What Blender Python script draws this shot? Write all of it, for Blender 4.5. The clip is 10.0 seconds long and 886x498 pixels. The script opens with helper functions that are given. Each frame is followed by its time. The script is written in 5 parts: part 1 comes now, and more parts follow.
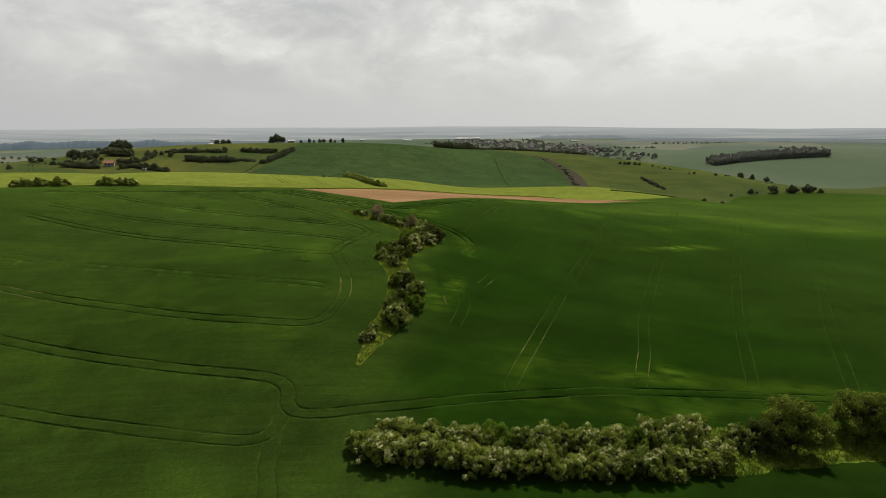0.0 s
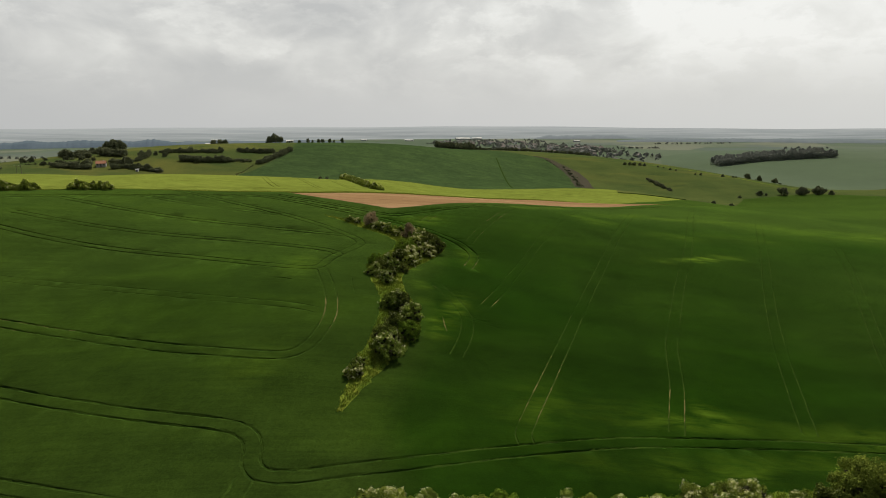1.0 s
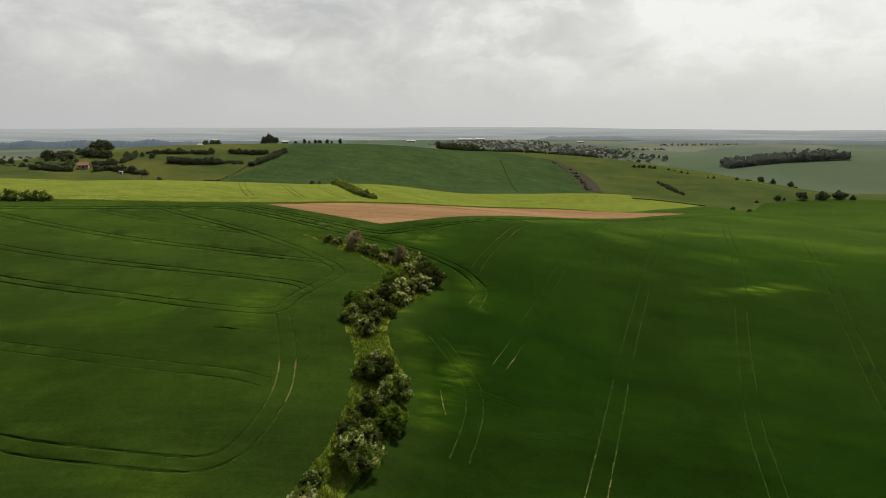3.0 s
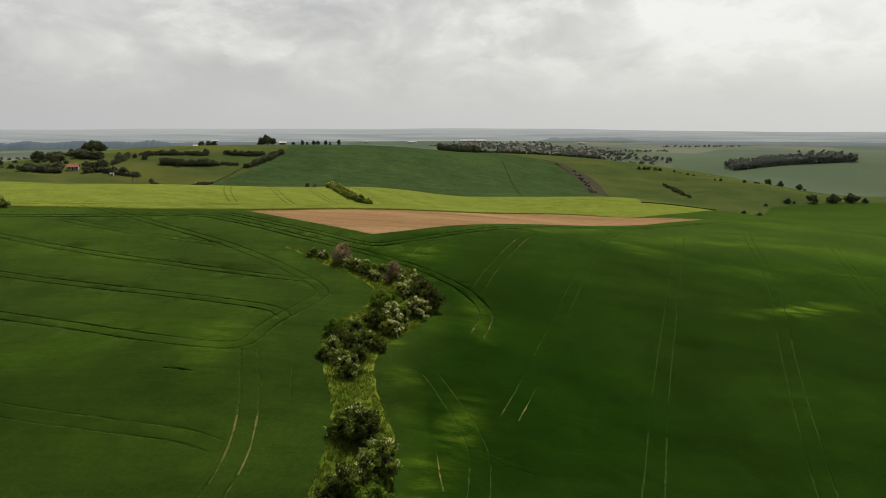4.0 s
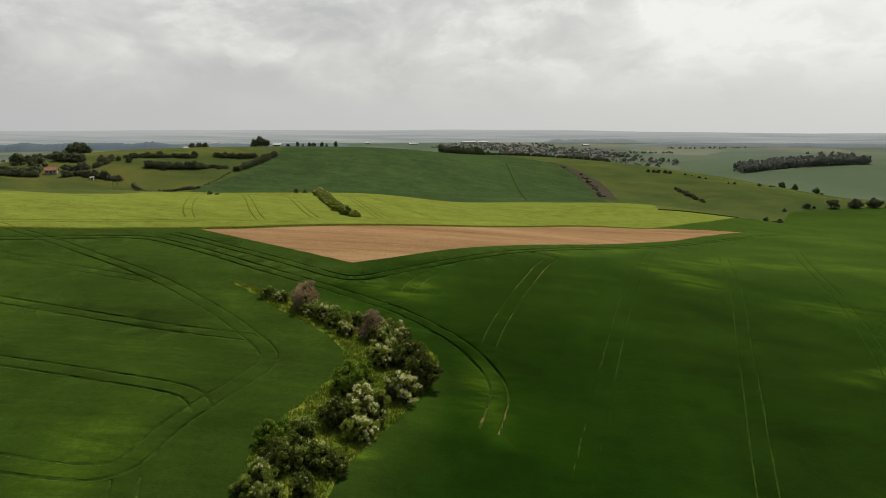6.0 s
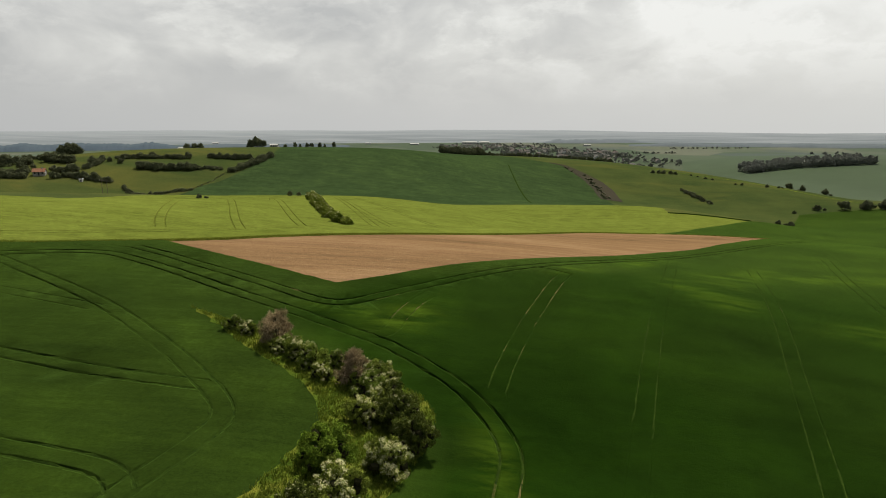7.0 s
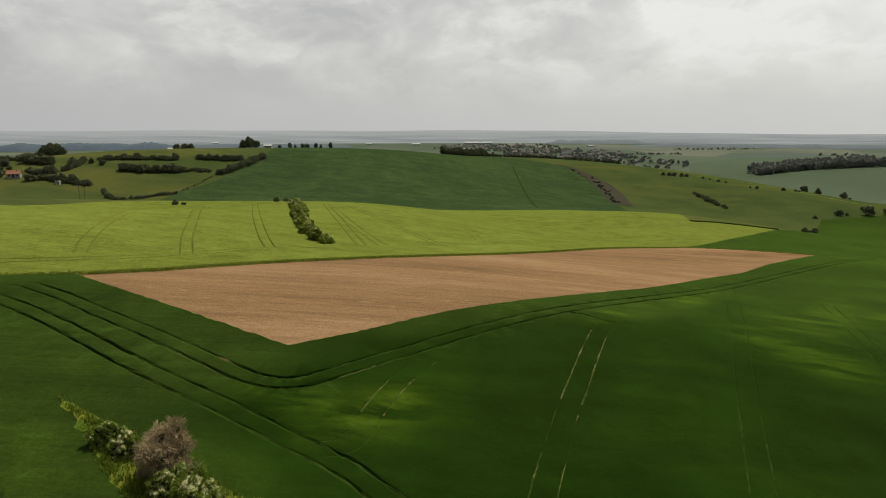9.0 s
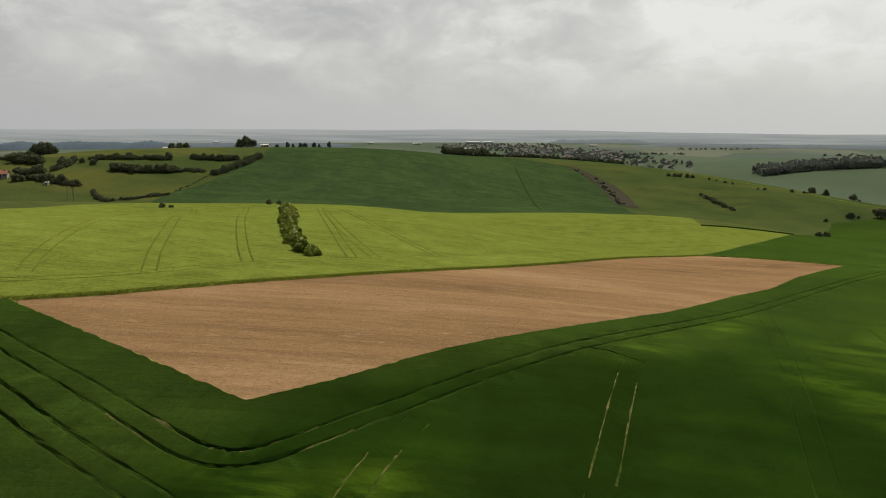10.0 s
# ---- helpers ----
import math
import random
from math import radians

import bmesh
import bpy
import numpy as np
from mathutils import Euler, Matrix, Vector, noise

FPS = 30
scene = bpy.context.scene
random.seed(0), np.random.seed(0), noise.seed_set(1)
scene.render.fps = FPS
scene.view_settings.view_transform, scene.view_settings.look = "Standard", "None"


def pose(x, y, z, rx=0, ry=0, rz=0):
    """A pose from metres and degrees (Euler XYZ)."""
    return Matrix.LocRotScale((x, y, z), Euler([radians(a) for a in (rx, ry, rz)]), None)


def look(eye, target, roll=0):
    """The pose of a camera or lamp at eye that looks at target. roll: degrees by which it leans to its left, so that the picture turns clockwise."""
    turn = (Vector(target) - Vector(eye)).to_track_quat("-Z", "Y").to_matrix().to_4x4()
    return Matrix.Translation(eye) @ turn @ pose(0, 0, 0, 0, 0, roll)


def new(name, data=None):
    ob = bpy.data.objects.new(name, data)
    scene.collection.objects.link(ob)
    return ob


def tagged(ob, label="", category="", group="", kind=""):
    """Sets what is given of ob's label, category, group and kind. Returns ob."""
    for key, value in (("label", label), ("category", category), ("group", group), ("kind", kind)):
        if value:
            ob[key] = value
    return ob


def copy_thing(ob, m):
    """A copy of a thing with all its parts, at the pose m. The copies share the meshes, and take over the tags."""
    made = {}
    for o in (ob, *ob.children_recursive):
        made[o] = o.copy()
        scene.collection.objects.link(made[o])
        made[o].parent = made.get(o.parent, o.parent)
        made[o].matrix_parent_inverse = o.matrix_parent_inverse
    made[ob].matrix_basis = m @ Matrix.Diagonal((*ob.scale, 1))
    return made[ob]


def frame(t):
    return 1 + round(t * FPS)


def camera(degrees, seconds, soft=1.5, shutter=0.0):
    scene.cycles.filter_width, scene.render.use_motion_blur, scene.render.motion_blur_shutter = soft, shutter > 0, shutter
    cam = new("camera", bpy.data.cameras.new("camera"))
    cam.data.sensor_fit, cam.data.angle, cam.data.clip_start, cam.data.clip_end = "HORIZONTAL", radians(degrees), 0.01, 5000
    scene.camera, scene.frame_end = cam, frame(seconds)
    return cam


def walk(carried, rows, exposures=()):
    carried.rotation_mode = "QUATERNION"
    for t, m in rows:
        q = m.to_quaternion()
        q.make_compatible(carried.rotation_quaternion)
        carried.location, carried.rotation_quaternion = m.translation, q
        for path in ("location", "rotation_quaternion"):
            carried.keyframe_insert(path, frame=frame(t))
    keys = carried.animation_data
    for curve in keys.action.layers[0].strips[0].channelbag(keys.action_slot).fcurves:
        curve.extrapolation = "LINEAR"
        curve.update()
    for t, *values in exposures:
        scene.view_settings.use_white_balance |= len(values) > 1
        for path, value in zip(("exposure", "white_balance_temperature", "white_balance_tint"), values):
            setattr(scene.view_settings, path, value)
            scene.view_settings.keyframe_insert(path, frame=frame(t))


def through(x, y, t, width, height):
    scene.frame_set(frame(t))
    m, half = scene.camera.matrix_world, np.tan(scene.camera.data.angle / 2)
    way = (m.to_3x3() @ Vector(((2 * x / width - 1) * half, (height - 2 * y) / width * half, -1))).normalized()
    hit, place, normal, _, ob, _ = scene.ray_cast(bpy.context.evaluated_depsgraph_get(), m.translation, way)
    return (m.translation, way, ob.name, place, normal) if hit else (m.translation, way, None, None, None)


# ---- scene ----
cam = camera(70.30, 10.0, soft=0.9)
PATH = [
    (0, (0.00, 0.00, 40.00), (0.06, 98.14, 20.79), -0.41),
    (0.5, (0.13, 7.41, 39.84), (0.06, 105.55, 20.63), -0.37),
    (1, (0.33, 14.84, 39.85), (0.17, 112.98, 20.63), -0.34),
    (1.5, (0.47, 22.07, 39.71), (0.22, 120.20, 20.48), -0.30),
    (2, (0.57, 29.05, 39.68), (0.24, 127.19, 20.45), -0.27),
    (2.5, (0.65, 36.13, 39.72), (0.23, 134.27, 20.53), -0.24),
    (4, (1.06, 58.25, 39.25), (0.37, 156.44, 20.33), -0.15),
    (4.5, (1.11, 65.46, 39.18), (0.33, 163.67, 20.34), -0.13),
    (5, (1.22, 72.43, 39.15), (0.37, 170.65, 20.37), -0.13),
    (5.5, (1.38, 79.40, 39.09), (0.46, 177.62, 20.35), -0.14),
    (7, (1.70, 100.37, 38.87), (0.56, 198.60, 20.20), -0.18),
    (7.5, (1.74, 107.28, 38.75), (0.53, 205.51, 20.09), -0.19),
    (8, (1.76, 114.19, 38.67), (0.48, 212.43, 20.05), -0.18),
    (8.5, (1.82, 120.84, 38.67), (0.47, 219.08, 20.06), -0.16),
    (9, (1.87, 127.32, 38.67), (0.45, 225.56, 20.05), -0.10),
    (9.5, (2.00, 133.83, 38.71), (0.49, 232.06, 20.04), -0.03),
    (10, (2.07, 140.00, 38.91), (0.48, 238.22, 20.17), 0.04),
]
walk(cam, [(t, look(eye, target, roll)) for t, eye, target, roll in PATH], [(0, 0.08), (4, 0.06), (8, 0.0), (10, -0.10)])

# ---- world and sun ----
world = bpy.data.worlds.new("sky")
scene.world = world
world.use_nodes = True
WN, WL = world.node_tree.nodes, world.node_tree.links
WN.clear()


SUN_AZ, SUN_EL = radians(24), radians(60)  # clockwise from +y, and above the horizon
w_out = WN.new("ShaderNodeOutputWorld")
w_bg = WN.new("ShaderNodeBackground")
w_sky = WN.new("ShaderNodeTexSky")
w_sky.sky_type = "NISHITA"
w_sky.sun_disc = False
w_sky.sun_elevation, w_sky.sun_rotation = SUN_EL, SUN_AZ
w_sky.air_density, w_sky.dust_density = 1.5, 3.0
w_dim = WN.new("ShaderNodeVectorMath")
w_dim.operation = "SCALE"
w_dim.inputs["Scale"].default_value = 0.10
w_tc = WN.new("ShaderNodeTexCoord")
w_sep = WN.new("ShaderNodeSeparateXYZ")
WL.new(w_tc.outputs["Generated"], w_sep.inputs[0])


def wmath(op, a, b):
    n = WN.new("ShaderNodeMath")
    n.operation = op
    for i, v in enumerate((a, b)):
        if isinstance(v, (int, float)):
            n.inputs[i].default_value = v
        else:
            WL.new(v, n.inputs[i])
    return n.outputs[0]


# a cloud deck: heaped, flattened clouds in several sizes
w_up = wmath("MAXIMUM", w_sep.outputs["Z"], 0.0)


def wnoise(scale, detail, rough, off, stretch, distort=0.0):
    m = WN.new("ShaderNodeMapping")
    m.inputs["Location"].default_value = off
    m.inputs["Scale"].default_value = (1.0, 1.0, stretch)
    WL.new(w_tc.outputs["Generated"], m.inputs["Vector"])
    n = WN.new("ShaderNodeTexNoise")
    n.inputs["Scale"].default_value, n.inputs["Detail"].default_value = scale, detail
    n.inputs["Roughness"].default_value, n.inputs["Distortion"].default_value = rough, distort
    WL.new(m.outputs[0], n.inputs["Vector"])
    return n.outputs["Fac"]


def wramp(fac, stops):
    r = WN.new("ShaderNodeValToRGB")
    while len(r.color_ramp.elements) < len(stops):
        r.color_ramp.elements.new(0.5)
    for e, (p, c) in zip(r.color_ramp.elements, stops):
        e.position, e.color = p, (*c, 1)
    WL.new(fac, r.inputs[0])
    return r.outputs[0]


w_big = wnoise(2.6, 3.0, 0.5, (3.1, 1.7, 0.0), 2.0)
w_small = wnoise(8.0, 6.0, 0.54, (0.4, 5.2, 2.0), 1.7, 0.3)
w_sun = wmath("MULTIPLY", w_sep.outputs["X"], 0.26)  # brighter towards the sun
w_puff = wramp(wnoise(7.0, 8.0, 0.62, (2.4, 0.7, 1.1), 2.2), [(0.50, (0, 0, 0)), (0.555, (1, 1, 1)), (0.64, (0.25, 0.25, 0.25))])  # lit heads of the heaps
w_mix = wmath("ADD", wmath("ADD", wmath("MULTIPLY", w_big, 0.4), wmath("MULTIPLY", w_small, 0.6)), wmath("ADD", w_sun, wmath("MULTIPLY", wmath("SUBTRACT", w_puff, 0.4), 0.052)))
w_cloud = wramp(w_mix, [(0.34, (0.50, 0.505, 0.50)), (0.46, (0.63, 0.63, 0.61)), (0.54, (0.74, 0.74, 0.71)), (0.66, (0.88, 0.88, 0.85))])
# towards the horizon the deck runs together into an even veil
w_low = wramp(w_up, [(0.0, (1, 1, 1)), (0.035, (0.92, 0.92, 0.92)), (0.11, (0.12, 0.12, 0.12)), (0.2, (0, 0, 0))])
w_veil = WN.new("ShaderNodeMix")
w_veil.data_type = "RGBA"
WL.new(w_low, w_veil.inputs["Factor"])
WL.new(w_cloud, w_veil.inputs["A"])
WL.new(wramp(wmath("ADD", wmath("MULTIPLY", w_sep.outputs["X"], 0.5), 0.5), [(0.1, (0.47, 0.48, 0.48)), (0.5, (0.58, 0.585, 0.575)), (0.8, (0.64, 0.645, 0.625))]), w_veil.inputs["B"])
w_all = WN.new("ShaderNodeMix")
w_all.data_type = "RGBA"
w_all.inputs["Factor"].default_value = 0.94
WL.new(w_sky.outputs[0], w_dim.inputs[0])
WL.new(w_dim.outputs[0], w_all.inputs["A"])
WL.new(w_veil.outputs["Result"], w_all.inputs["B"])
w_rear_dim = wramp(wmath("ADD", wmath("MULTIPLY", w_sep.outputs["Y"], 0.5), 0.5), [(0.0, (0.26, 0.27, 0.29)), (0.45, (0.45, 0.46, 0.48)), (0.78, (1, 1, 1))])
w_dark = WN.new("ShaderNodeMix")
w_dark.data_type, w_dark.blend_type = "RGBA", "MULTIPLY"
w_dark.inputs["Factor"].default_value = 1.0
WL.new(w_all.outputs["Result"], w_dark.inputs["A"])
WL.new(w_rear_dim, w_dark.inputs["B"])  # unseen sky behind the camera dimmed, to deepen shade on near sides
WL.new(w_dark.outputs["Result"], w_bg.inputs["Color"])
w_bg.inputs["Strength"].default_value = 1.0
WL.new(w_bg.outputs[0], w_out.inputs[0])

sun_data = bpy.data.lights.new("sun", "SUN")
sun_data.energy, sun_data.angle, sun_data.color = 4.45, radians(2.0), (1.0, 0.92, 0.76)
sun = new("sun", sun_data)
sun.matrix_world = look((300 * math.sin(SUN_AZ), 300 * math.cos(SUN_AZ), 300 * math.tan(SUN_EL)), (0, 0, 0))


# ---- materials ----
class Mat:
    """A small writer of node materials."""

    def __init__(self, name):
        self.m = bpy.data.materials.new(name)
        self.m.use_nodes = True
        self.n, self.l = self.m.node_tree.nodes, self.m.node_tree.links
        self.b = self.n["Principled BSDF"]
        self.b.inputs["Specular IOR Level"].default_value = 0.0
        self.b.inputs["Roughness"].default_value = 1.0

    def put(self, v, socket):
        if isinstance(v, (int, float)):
            socket.default_value = v
        elif isinstance(v, tuple):
            socket.default_value = (*v, 1) if len(v) == 3 and socket.type == "RGBA" else v
        else:
            self.l.new(v, socket)

    def coords(self, stretch=(1, 1, 1), turn=0.0):
        t, m = self.n.new("ShaderNodeTexCoord"), self.n.new("ShaderNodeMapping")
        m.inputs["Scale"].default_value = stretch
        m.inputs["Rotation"].default_value = (0, 0, turn)
        self.l.new(t.outputs["Object"], m.inputs["Vector"])
        return m.outputs[0]

    def noise(self, scale, detail=4.0, rough=0.55, vec=None, distort=0.0):
        n = self.n.new("ShaderNodeTexNoise")
        n.inputs["Scale"].default_value, n.inputs["Detail"].default_value = scale, detail
        n.inputs["Roughness"].default_value, n.inputs["Distortion"].default_value = rough, distort
        self.l.new(vec if vec is not None else self.coords(), n.inputs["Vector"])
        return n.outputs["Fac"]

    def ramp(self, fac, stops):
        r = self.n.new("ShaderNodeValToRGB")
        while len(r.color_ramp.elements) < len(stops):
            r.color_ramp.elements.new(0.5)
        for e, (p, c) in zip(r.color_ramp.elements, stops):
            e.position, e.color = p, (*c, 1) if isinstance(c, tuple) else (c, c, c, 1)
        self.l.new(fac, r.inputs[0])
        return r.outputs[0]

    def mix(self, fac, a, b, kind="MIX"):
        n = self.n.new("ShaderNodeMix")
        n.data_type, n.blend_type = "RGBA", kind
        self.put(fac, n.inputs["Factor"])
        self.put(a, n.inputs["A"])
        self.put(b, n.inputs["B"])
        return n.outputs["Result"]

    def math(self, op, a, b=0.0):
        n = self.n.new("ShaderNodeMath")
        n.operation = op
        self.put(a, n.inputs[0])
        self.put(b, n.inputs[1])
        return n.outputs[0]

    def attr(self, name):
        n = self.n.new("ShaderNodeAttribute")
        n.attribute_name = name
        return n.outputs["Fac"]

    def bump(self, height, strength, distance):
        n = self.n.new("ShaderNodeBump")
        n.inputs["Strength"].default_value, n.inputs["Distance"].default_value = strength, distance
        self.l.new(height, n.inputs["Height"])
        self.l.new(n.outputs[0], self.b.inputs["Normal"])

    def fuzz(self, weight, tint):
        """The soft sheen of awns, hairs and blade tips at a low angle; on the plain, haze."""
        self.b.inputs["Sheen Weight"].default_value = weight
        self.b.inputs["Sheen Roughness"].default_value = 0.28
        self.b.inputs["Sheen Tint"].default_value = (*tint, 1)

    def done(self, colour):
        self.put(colour, self.b.inputs["Base Color"])
        return self.m


def crop_material(name, dark, mid, light, pale, row_turn, sheen=0.0):
    k = Mat(name)
    k.fuzz(sheen, (0.34, 0.62, 0.10))
    broad = k.noise(0.011, 3.0, 0.55)
    patch = k.noise(0.06, 5.0, 0.6, None, 0.6)
    grain = k.noise(1.6, 4.0, 0.7)
    fine = k.noise(4.5, 4.0, 0.75)
    rows = k.noise(0.5, 4.0, 0.7, k.coords((0.14, 3.2, 1.0), row_turn))
    streak = k.noise(0.11, 5.0, 0.65, k.coords((0.22, 1.0, 1.0), -1.17), 0.4)
    blend = k.math("ADD", k.math("ADD", k.math("MULTIPLY", broad, 0.34), k.math("MULTIPLY", patch, 0.33)), k.math("MULTIPLY", streak, 0.33))
    col = k.ramp(blend, [(0.38, dark), (0.5, mid), (0.62, light)])
    # darkened by the mask: lusher crop and cloud shadow together
    col = k.mix(k.math("MULTIPLY", k.attr("lush_shade"), k.ramp(broad, [(0.3, 0.6), (0.6, 1.0)])), col, k.mix(1.0, col, (0.190, 0.335, 0.185), "MULTIPLY"))
    col = k.mix(k.math("MULTIPLY", k.math("MULTIPLY", k.attr("pale"), 1.4), k.ramp(k.noise(0.30, 5.0, 0.66, k.coords((0.35, 1.5, 1.0), row_turn), 0.5), [(0.40, 0.05), (0.60, 1.0)])), col, pale)
    closed = k.math("SUBTRACT", 0.55, k.math("MULTIPLY", k.attr("lush_shade"), 0.33))  # a closed canopy shows less grain
    col = k.mix(closed, col, k.ramp(grain, [(0.25, 0.35), (0.75, 1.0)]), "MULTIPLY")
    rows_b = k.noise(0.35, 4.0, 0.7, k.coords((0.10, 1.6, 1.0), -1.17))
    rows = k.mix(k.attr("lush_shade"), k.ramp(rows, [(0.35, 0.4), (0.62, 1.0)]), k.ramp(rows_b, [(0.3, 0.62), (0.65, 1.0)]))
    col = k.mix(0.36, col, rows, "MULTIPLY")
    col = k.mix(closed, col, k.ramp(fine, [(0.3, 0.3), (0.7, 1.1)]), "MULTIPLY")
    blotch = k.noise(0.22, 5.0, 0.65, None, 0.5)
    col = k.mix(0.5, col, k.ramp(blotch, [(0.32, 0.62), (0.64, 1.12)]), "MULTIPLY")
    k.bump(k.math("ADD", k.math("MULTIPLY", grain, 0.6), fine), 0.28, 0.15)
    return k.done(col)


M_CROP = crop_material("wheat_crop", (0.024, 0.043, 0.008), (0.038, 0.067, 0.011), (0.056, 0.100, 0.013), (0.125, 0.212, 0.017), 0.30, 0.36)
M_BARLEY = crop_material("barley_crop", (0.166, 0.206, 0.035), (0.195, 0.241, 0.042), (0.226, 0.275, 0.050), (0.18, 0.225, 0.036), 0.6)
# bluish, greyer green: a little haze is put into the hill colour
M_HILL = crop_material("hill_crop", (0.042, 0.070, 0.028), (0.055, 0.091, 0.034), (0.070, 0.114, 0.038), (0.12, 0.16, 0.05), 1.2, 0.06)


def soil_material():
    k = Mat("tilled_soil")
    broad = k.noise(0.028, 6.0, 0.70, k.coords((0.30, 1.7, 1), -0.78), 0.7)
    rows = k.noise(0.9, 5.0, 0.70, k.coords((0.04, 1.5, 1), -0.80))
    passes = k.noise(0.16, 4.0, 0.6, k.coords((0.06, 1.6, 1), -0.79))
    clod = k.noise(2.2, 6.0, 0.78)
    lump = k.noise(0.55, 5.0, 0.72, k.coords((0.5, 1.3, 1), -0.78))
    col = k.ramp(broad, [(0.30, (0.132, 0.081, 0.041)), (0.42, (0.216, 0.134, 0.068)), (0.55, (0.264, 0.164, 0.085)), (0.70, (0.345, 0.228, 0.128))])
    col = k.mix(k.ramp(lump, [(0.56, 0.0), (0.70, 0.5)]), col, (0.20, 0.105, 0.053))  # damp reddish clods
    col = k.mix(k.ramp(lump, [(0.30, 0.5), (0.42, 0.0)]), col, (0.37, 0.25, 0.14))  # dry crumbs
    col = k.mix(0.40, col, k.ramp(passes, [(0.36, 0.70), (0.62, 1.05)]), "MULTIPLY")
    col = k.mix(0.35, col, k.ramp(rows, [(0.3, 0.5), (0.65, 1.05)]), "MULTIPLY")
    col = k.mix(0.5, col, k.ramp(clod, [(0.3, 0.5), (0.65, 1.1)]), "MULTIPLY")
    k.bump(k.math("ADD", clod, k.math("ADD", rows, lump)), 0.9, 0.16)
    k.b.inputs["Roughness"].default_value = 0.95
    return k.done(col)


M_SOIL = soil_material()


def meadow_material():
    k = Mat("meadow")
    k.fuzz(0.06, (0.5, 0.6, 0.25))
    cell = k.n.new("ShaderNodeTexVoronoi")
    cell.inputs["Scale"].default_value = 0.0042
    k.l.new(k.coords((1.0, 0.55, 1.0), 0.3), cell.inputs["Vector"])
    hue = k.ramp(cell.outputs["Color"], [(0.15, (0.040, 0.060, 0.020)), (0.4, (0.054, 0.076, 0.024)), (0.62, (0.074, 0.084, 0.030)), (0.8, (0.058, 0.076, 0.032)), (0.95, (0.088, 0.088, 0.044))])
    patch = k.noise(0.03, 5.0, 0.62)
    sward = k.noise(0.011, 4.0, 0.6, k.coords((0.6, 1.4, 1.0), 0.5), 0.8)
    grain = k.noise(0.8, 5.0, 0.7)
    col = k.mix(0.5, hue, k.ramp(patch, [(0.3, (0.030, 0.052, 0.015)), (0.7, (0.088, 0.102, 0.028))]))
    col = k.mix(k.ramp(sward, [(0.50, 0.0), (0.66, 0.55)]), col, (0.125, 0.118, 0.030))  # drier, yellowing swards
    col = k.mix(0.5, col, k.ramp(grain, [(0.25, 0.45), (0.75, 1.0)]), "MULTIPLY")
    k.bump(grain, 0.5, 0.3)
    return k.done(col)


M_MEADOW = meadow_material()


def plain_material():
    k = Mat("hazy_farmland")
    # haze painted in: greyed field colours under a strong grey sheen
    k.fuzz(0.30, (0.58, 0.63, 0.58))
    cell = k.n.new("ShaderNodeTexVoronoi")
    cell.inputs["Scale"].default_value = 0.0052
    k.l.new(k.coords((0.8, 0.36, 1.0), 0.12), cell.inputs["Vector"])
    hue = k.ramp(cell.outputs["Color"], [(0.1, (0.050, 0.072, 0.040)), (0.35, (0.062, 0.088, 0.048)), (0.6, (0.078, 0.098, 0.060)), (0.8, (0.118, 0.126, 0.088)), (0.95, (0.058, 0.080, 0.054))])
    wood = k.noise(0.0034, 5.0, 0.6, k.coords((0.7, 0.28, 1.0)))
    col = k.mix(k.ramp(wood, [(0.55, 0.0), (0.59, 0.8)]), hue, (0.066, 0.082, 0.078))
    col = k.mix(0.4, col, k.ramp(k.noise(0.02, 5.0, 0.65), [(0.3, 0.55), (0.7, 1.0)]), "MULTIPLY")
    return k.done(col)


M_PLAIN = plain_material()


def distance_material():
    """The far rim of the land: a glowing backdrop of hills with the haze painted in."""
    k = Mat("hazy_distance")
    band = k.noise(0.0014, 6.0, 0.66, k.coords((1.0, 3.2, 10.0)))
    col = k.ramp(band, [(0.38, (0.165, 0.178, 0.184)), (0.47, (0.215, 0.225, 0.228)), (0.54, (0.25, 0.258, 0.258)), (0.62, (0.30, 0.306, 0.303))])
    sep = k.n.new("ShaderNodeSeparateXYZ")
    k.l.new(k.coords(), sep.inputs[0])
    # painted paler towards the top, as thicker haze
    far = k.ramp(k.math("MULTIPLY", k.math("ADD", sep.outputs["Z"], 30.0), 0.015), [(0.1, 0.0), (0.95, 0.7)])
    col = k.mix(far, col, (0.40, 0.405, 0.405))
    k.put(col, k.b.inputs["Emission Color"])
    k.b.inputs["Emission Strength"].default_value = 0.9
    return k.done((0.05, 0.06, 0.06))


M_DISTANCE = distance_material()


def verge_material():
    k = Mat("rough_grass")
    a, b = k.noise(0.35, 5.0, 0.65), k.noise(3.5, 5.0, 0.75)
    col = k.ramp(a, [(0.32, (0.065, 0.12, 0.014)), (0.5, (0.125, 0.18, 0.022)), (0.66, (0.23, 0.25, 0.036))])
    col = k.mix(0.6, col, k.ramp(b, [(0.25, 0.35), (0.75, 1.0)]), "MULTIPLY")
    k.bump(b, 1.0, 0.3)
    return k.done(col)


M_VERGE = verge_material()


def rut_material(name, lo, hi):
    k = Mat(name)
    n = k.noise(1.2, 5.0, 0.7)
    return k.done(k.ramp(n, [(0.3, lo), (0.7, hi)]))


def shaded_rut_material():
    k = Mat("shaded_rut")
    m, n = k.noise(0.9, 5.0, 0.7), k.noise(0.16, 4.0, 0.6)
    # dark tones put the shade inside the ruts into the colour
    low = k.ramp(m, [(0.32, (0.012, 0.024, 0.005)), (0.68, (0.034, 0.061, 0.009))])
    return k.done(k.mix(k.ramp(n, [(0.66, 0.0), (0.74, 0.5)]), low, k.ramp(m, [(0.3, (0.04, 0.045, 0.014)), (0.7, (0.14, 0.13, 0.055))])))


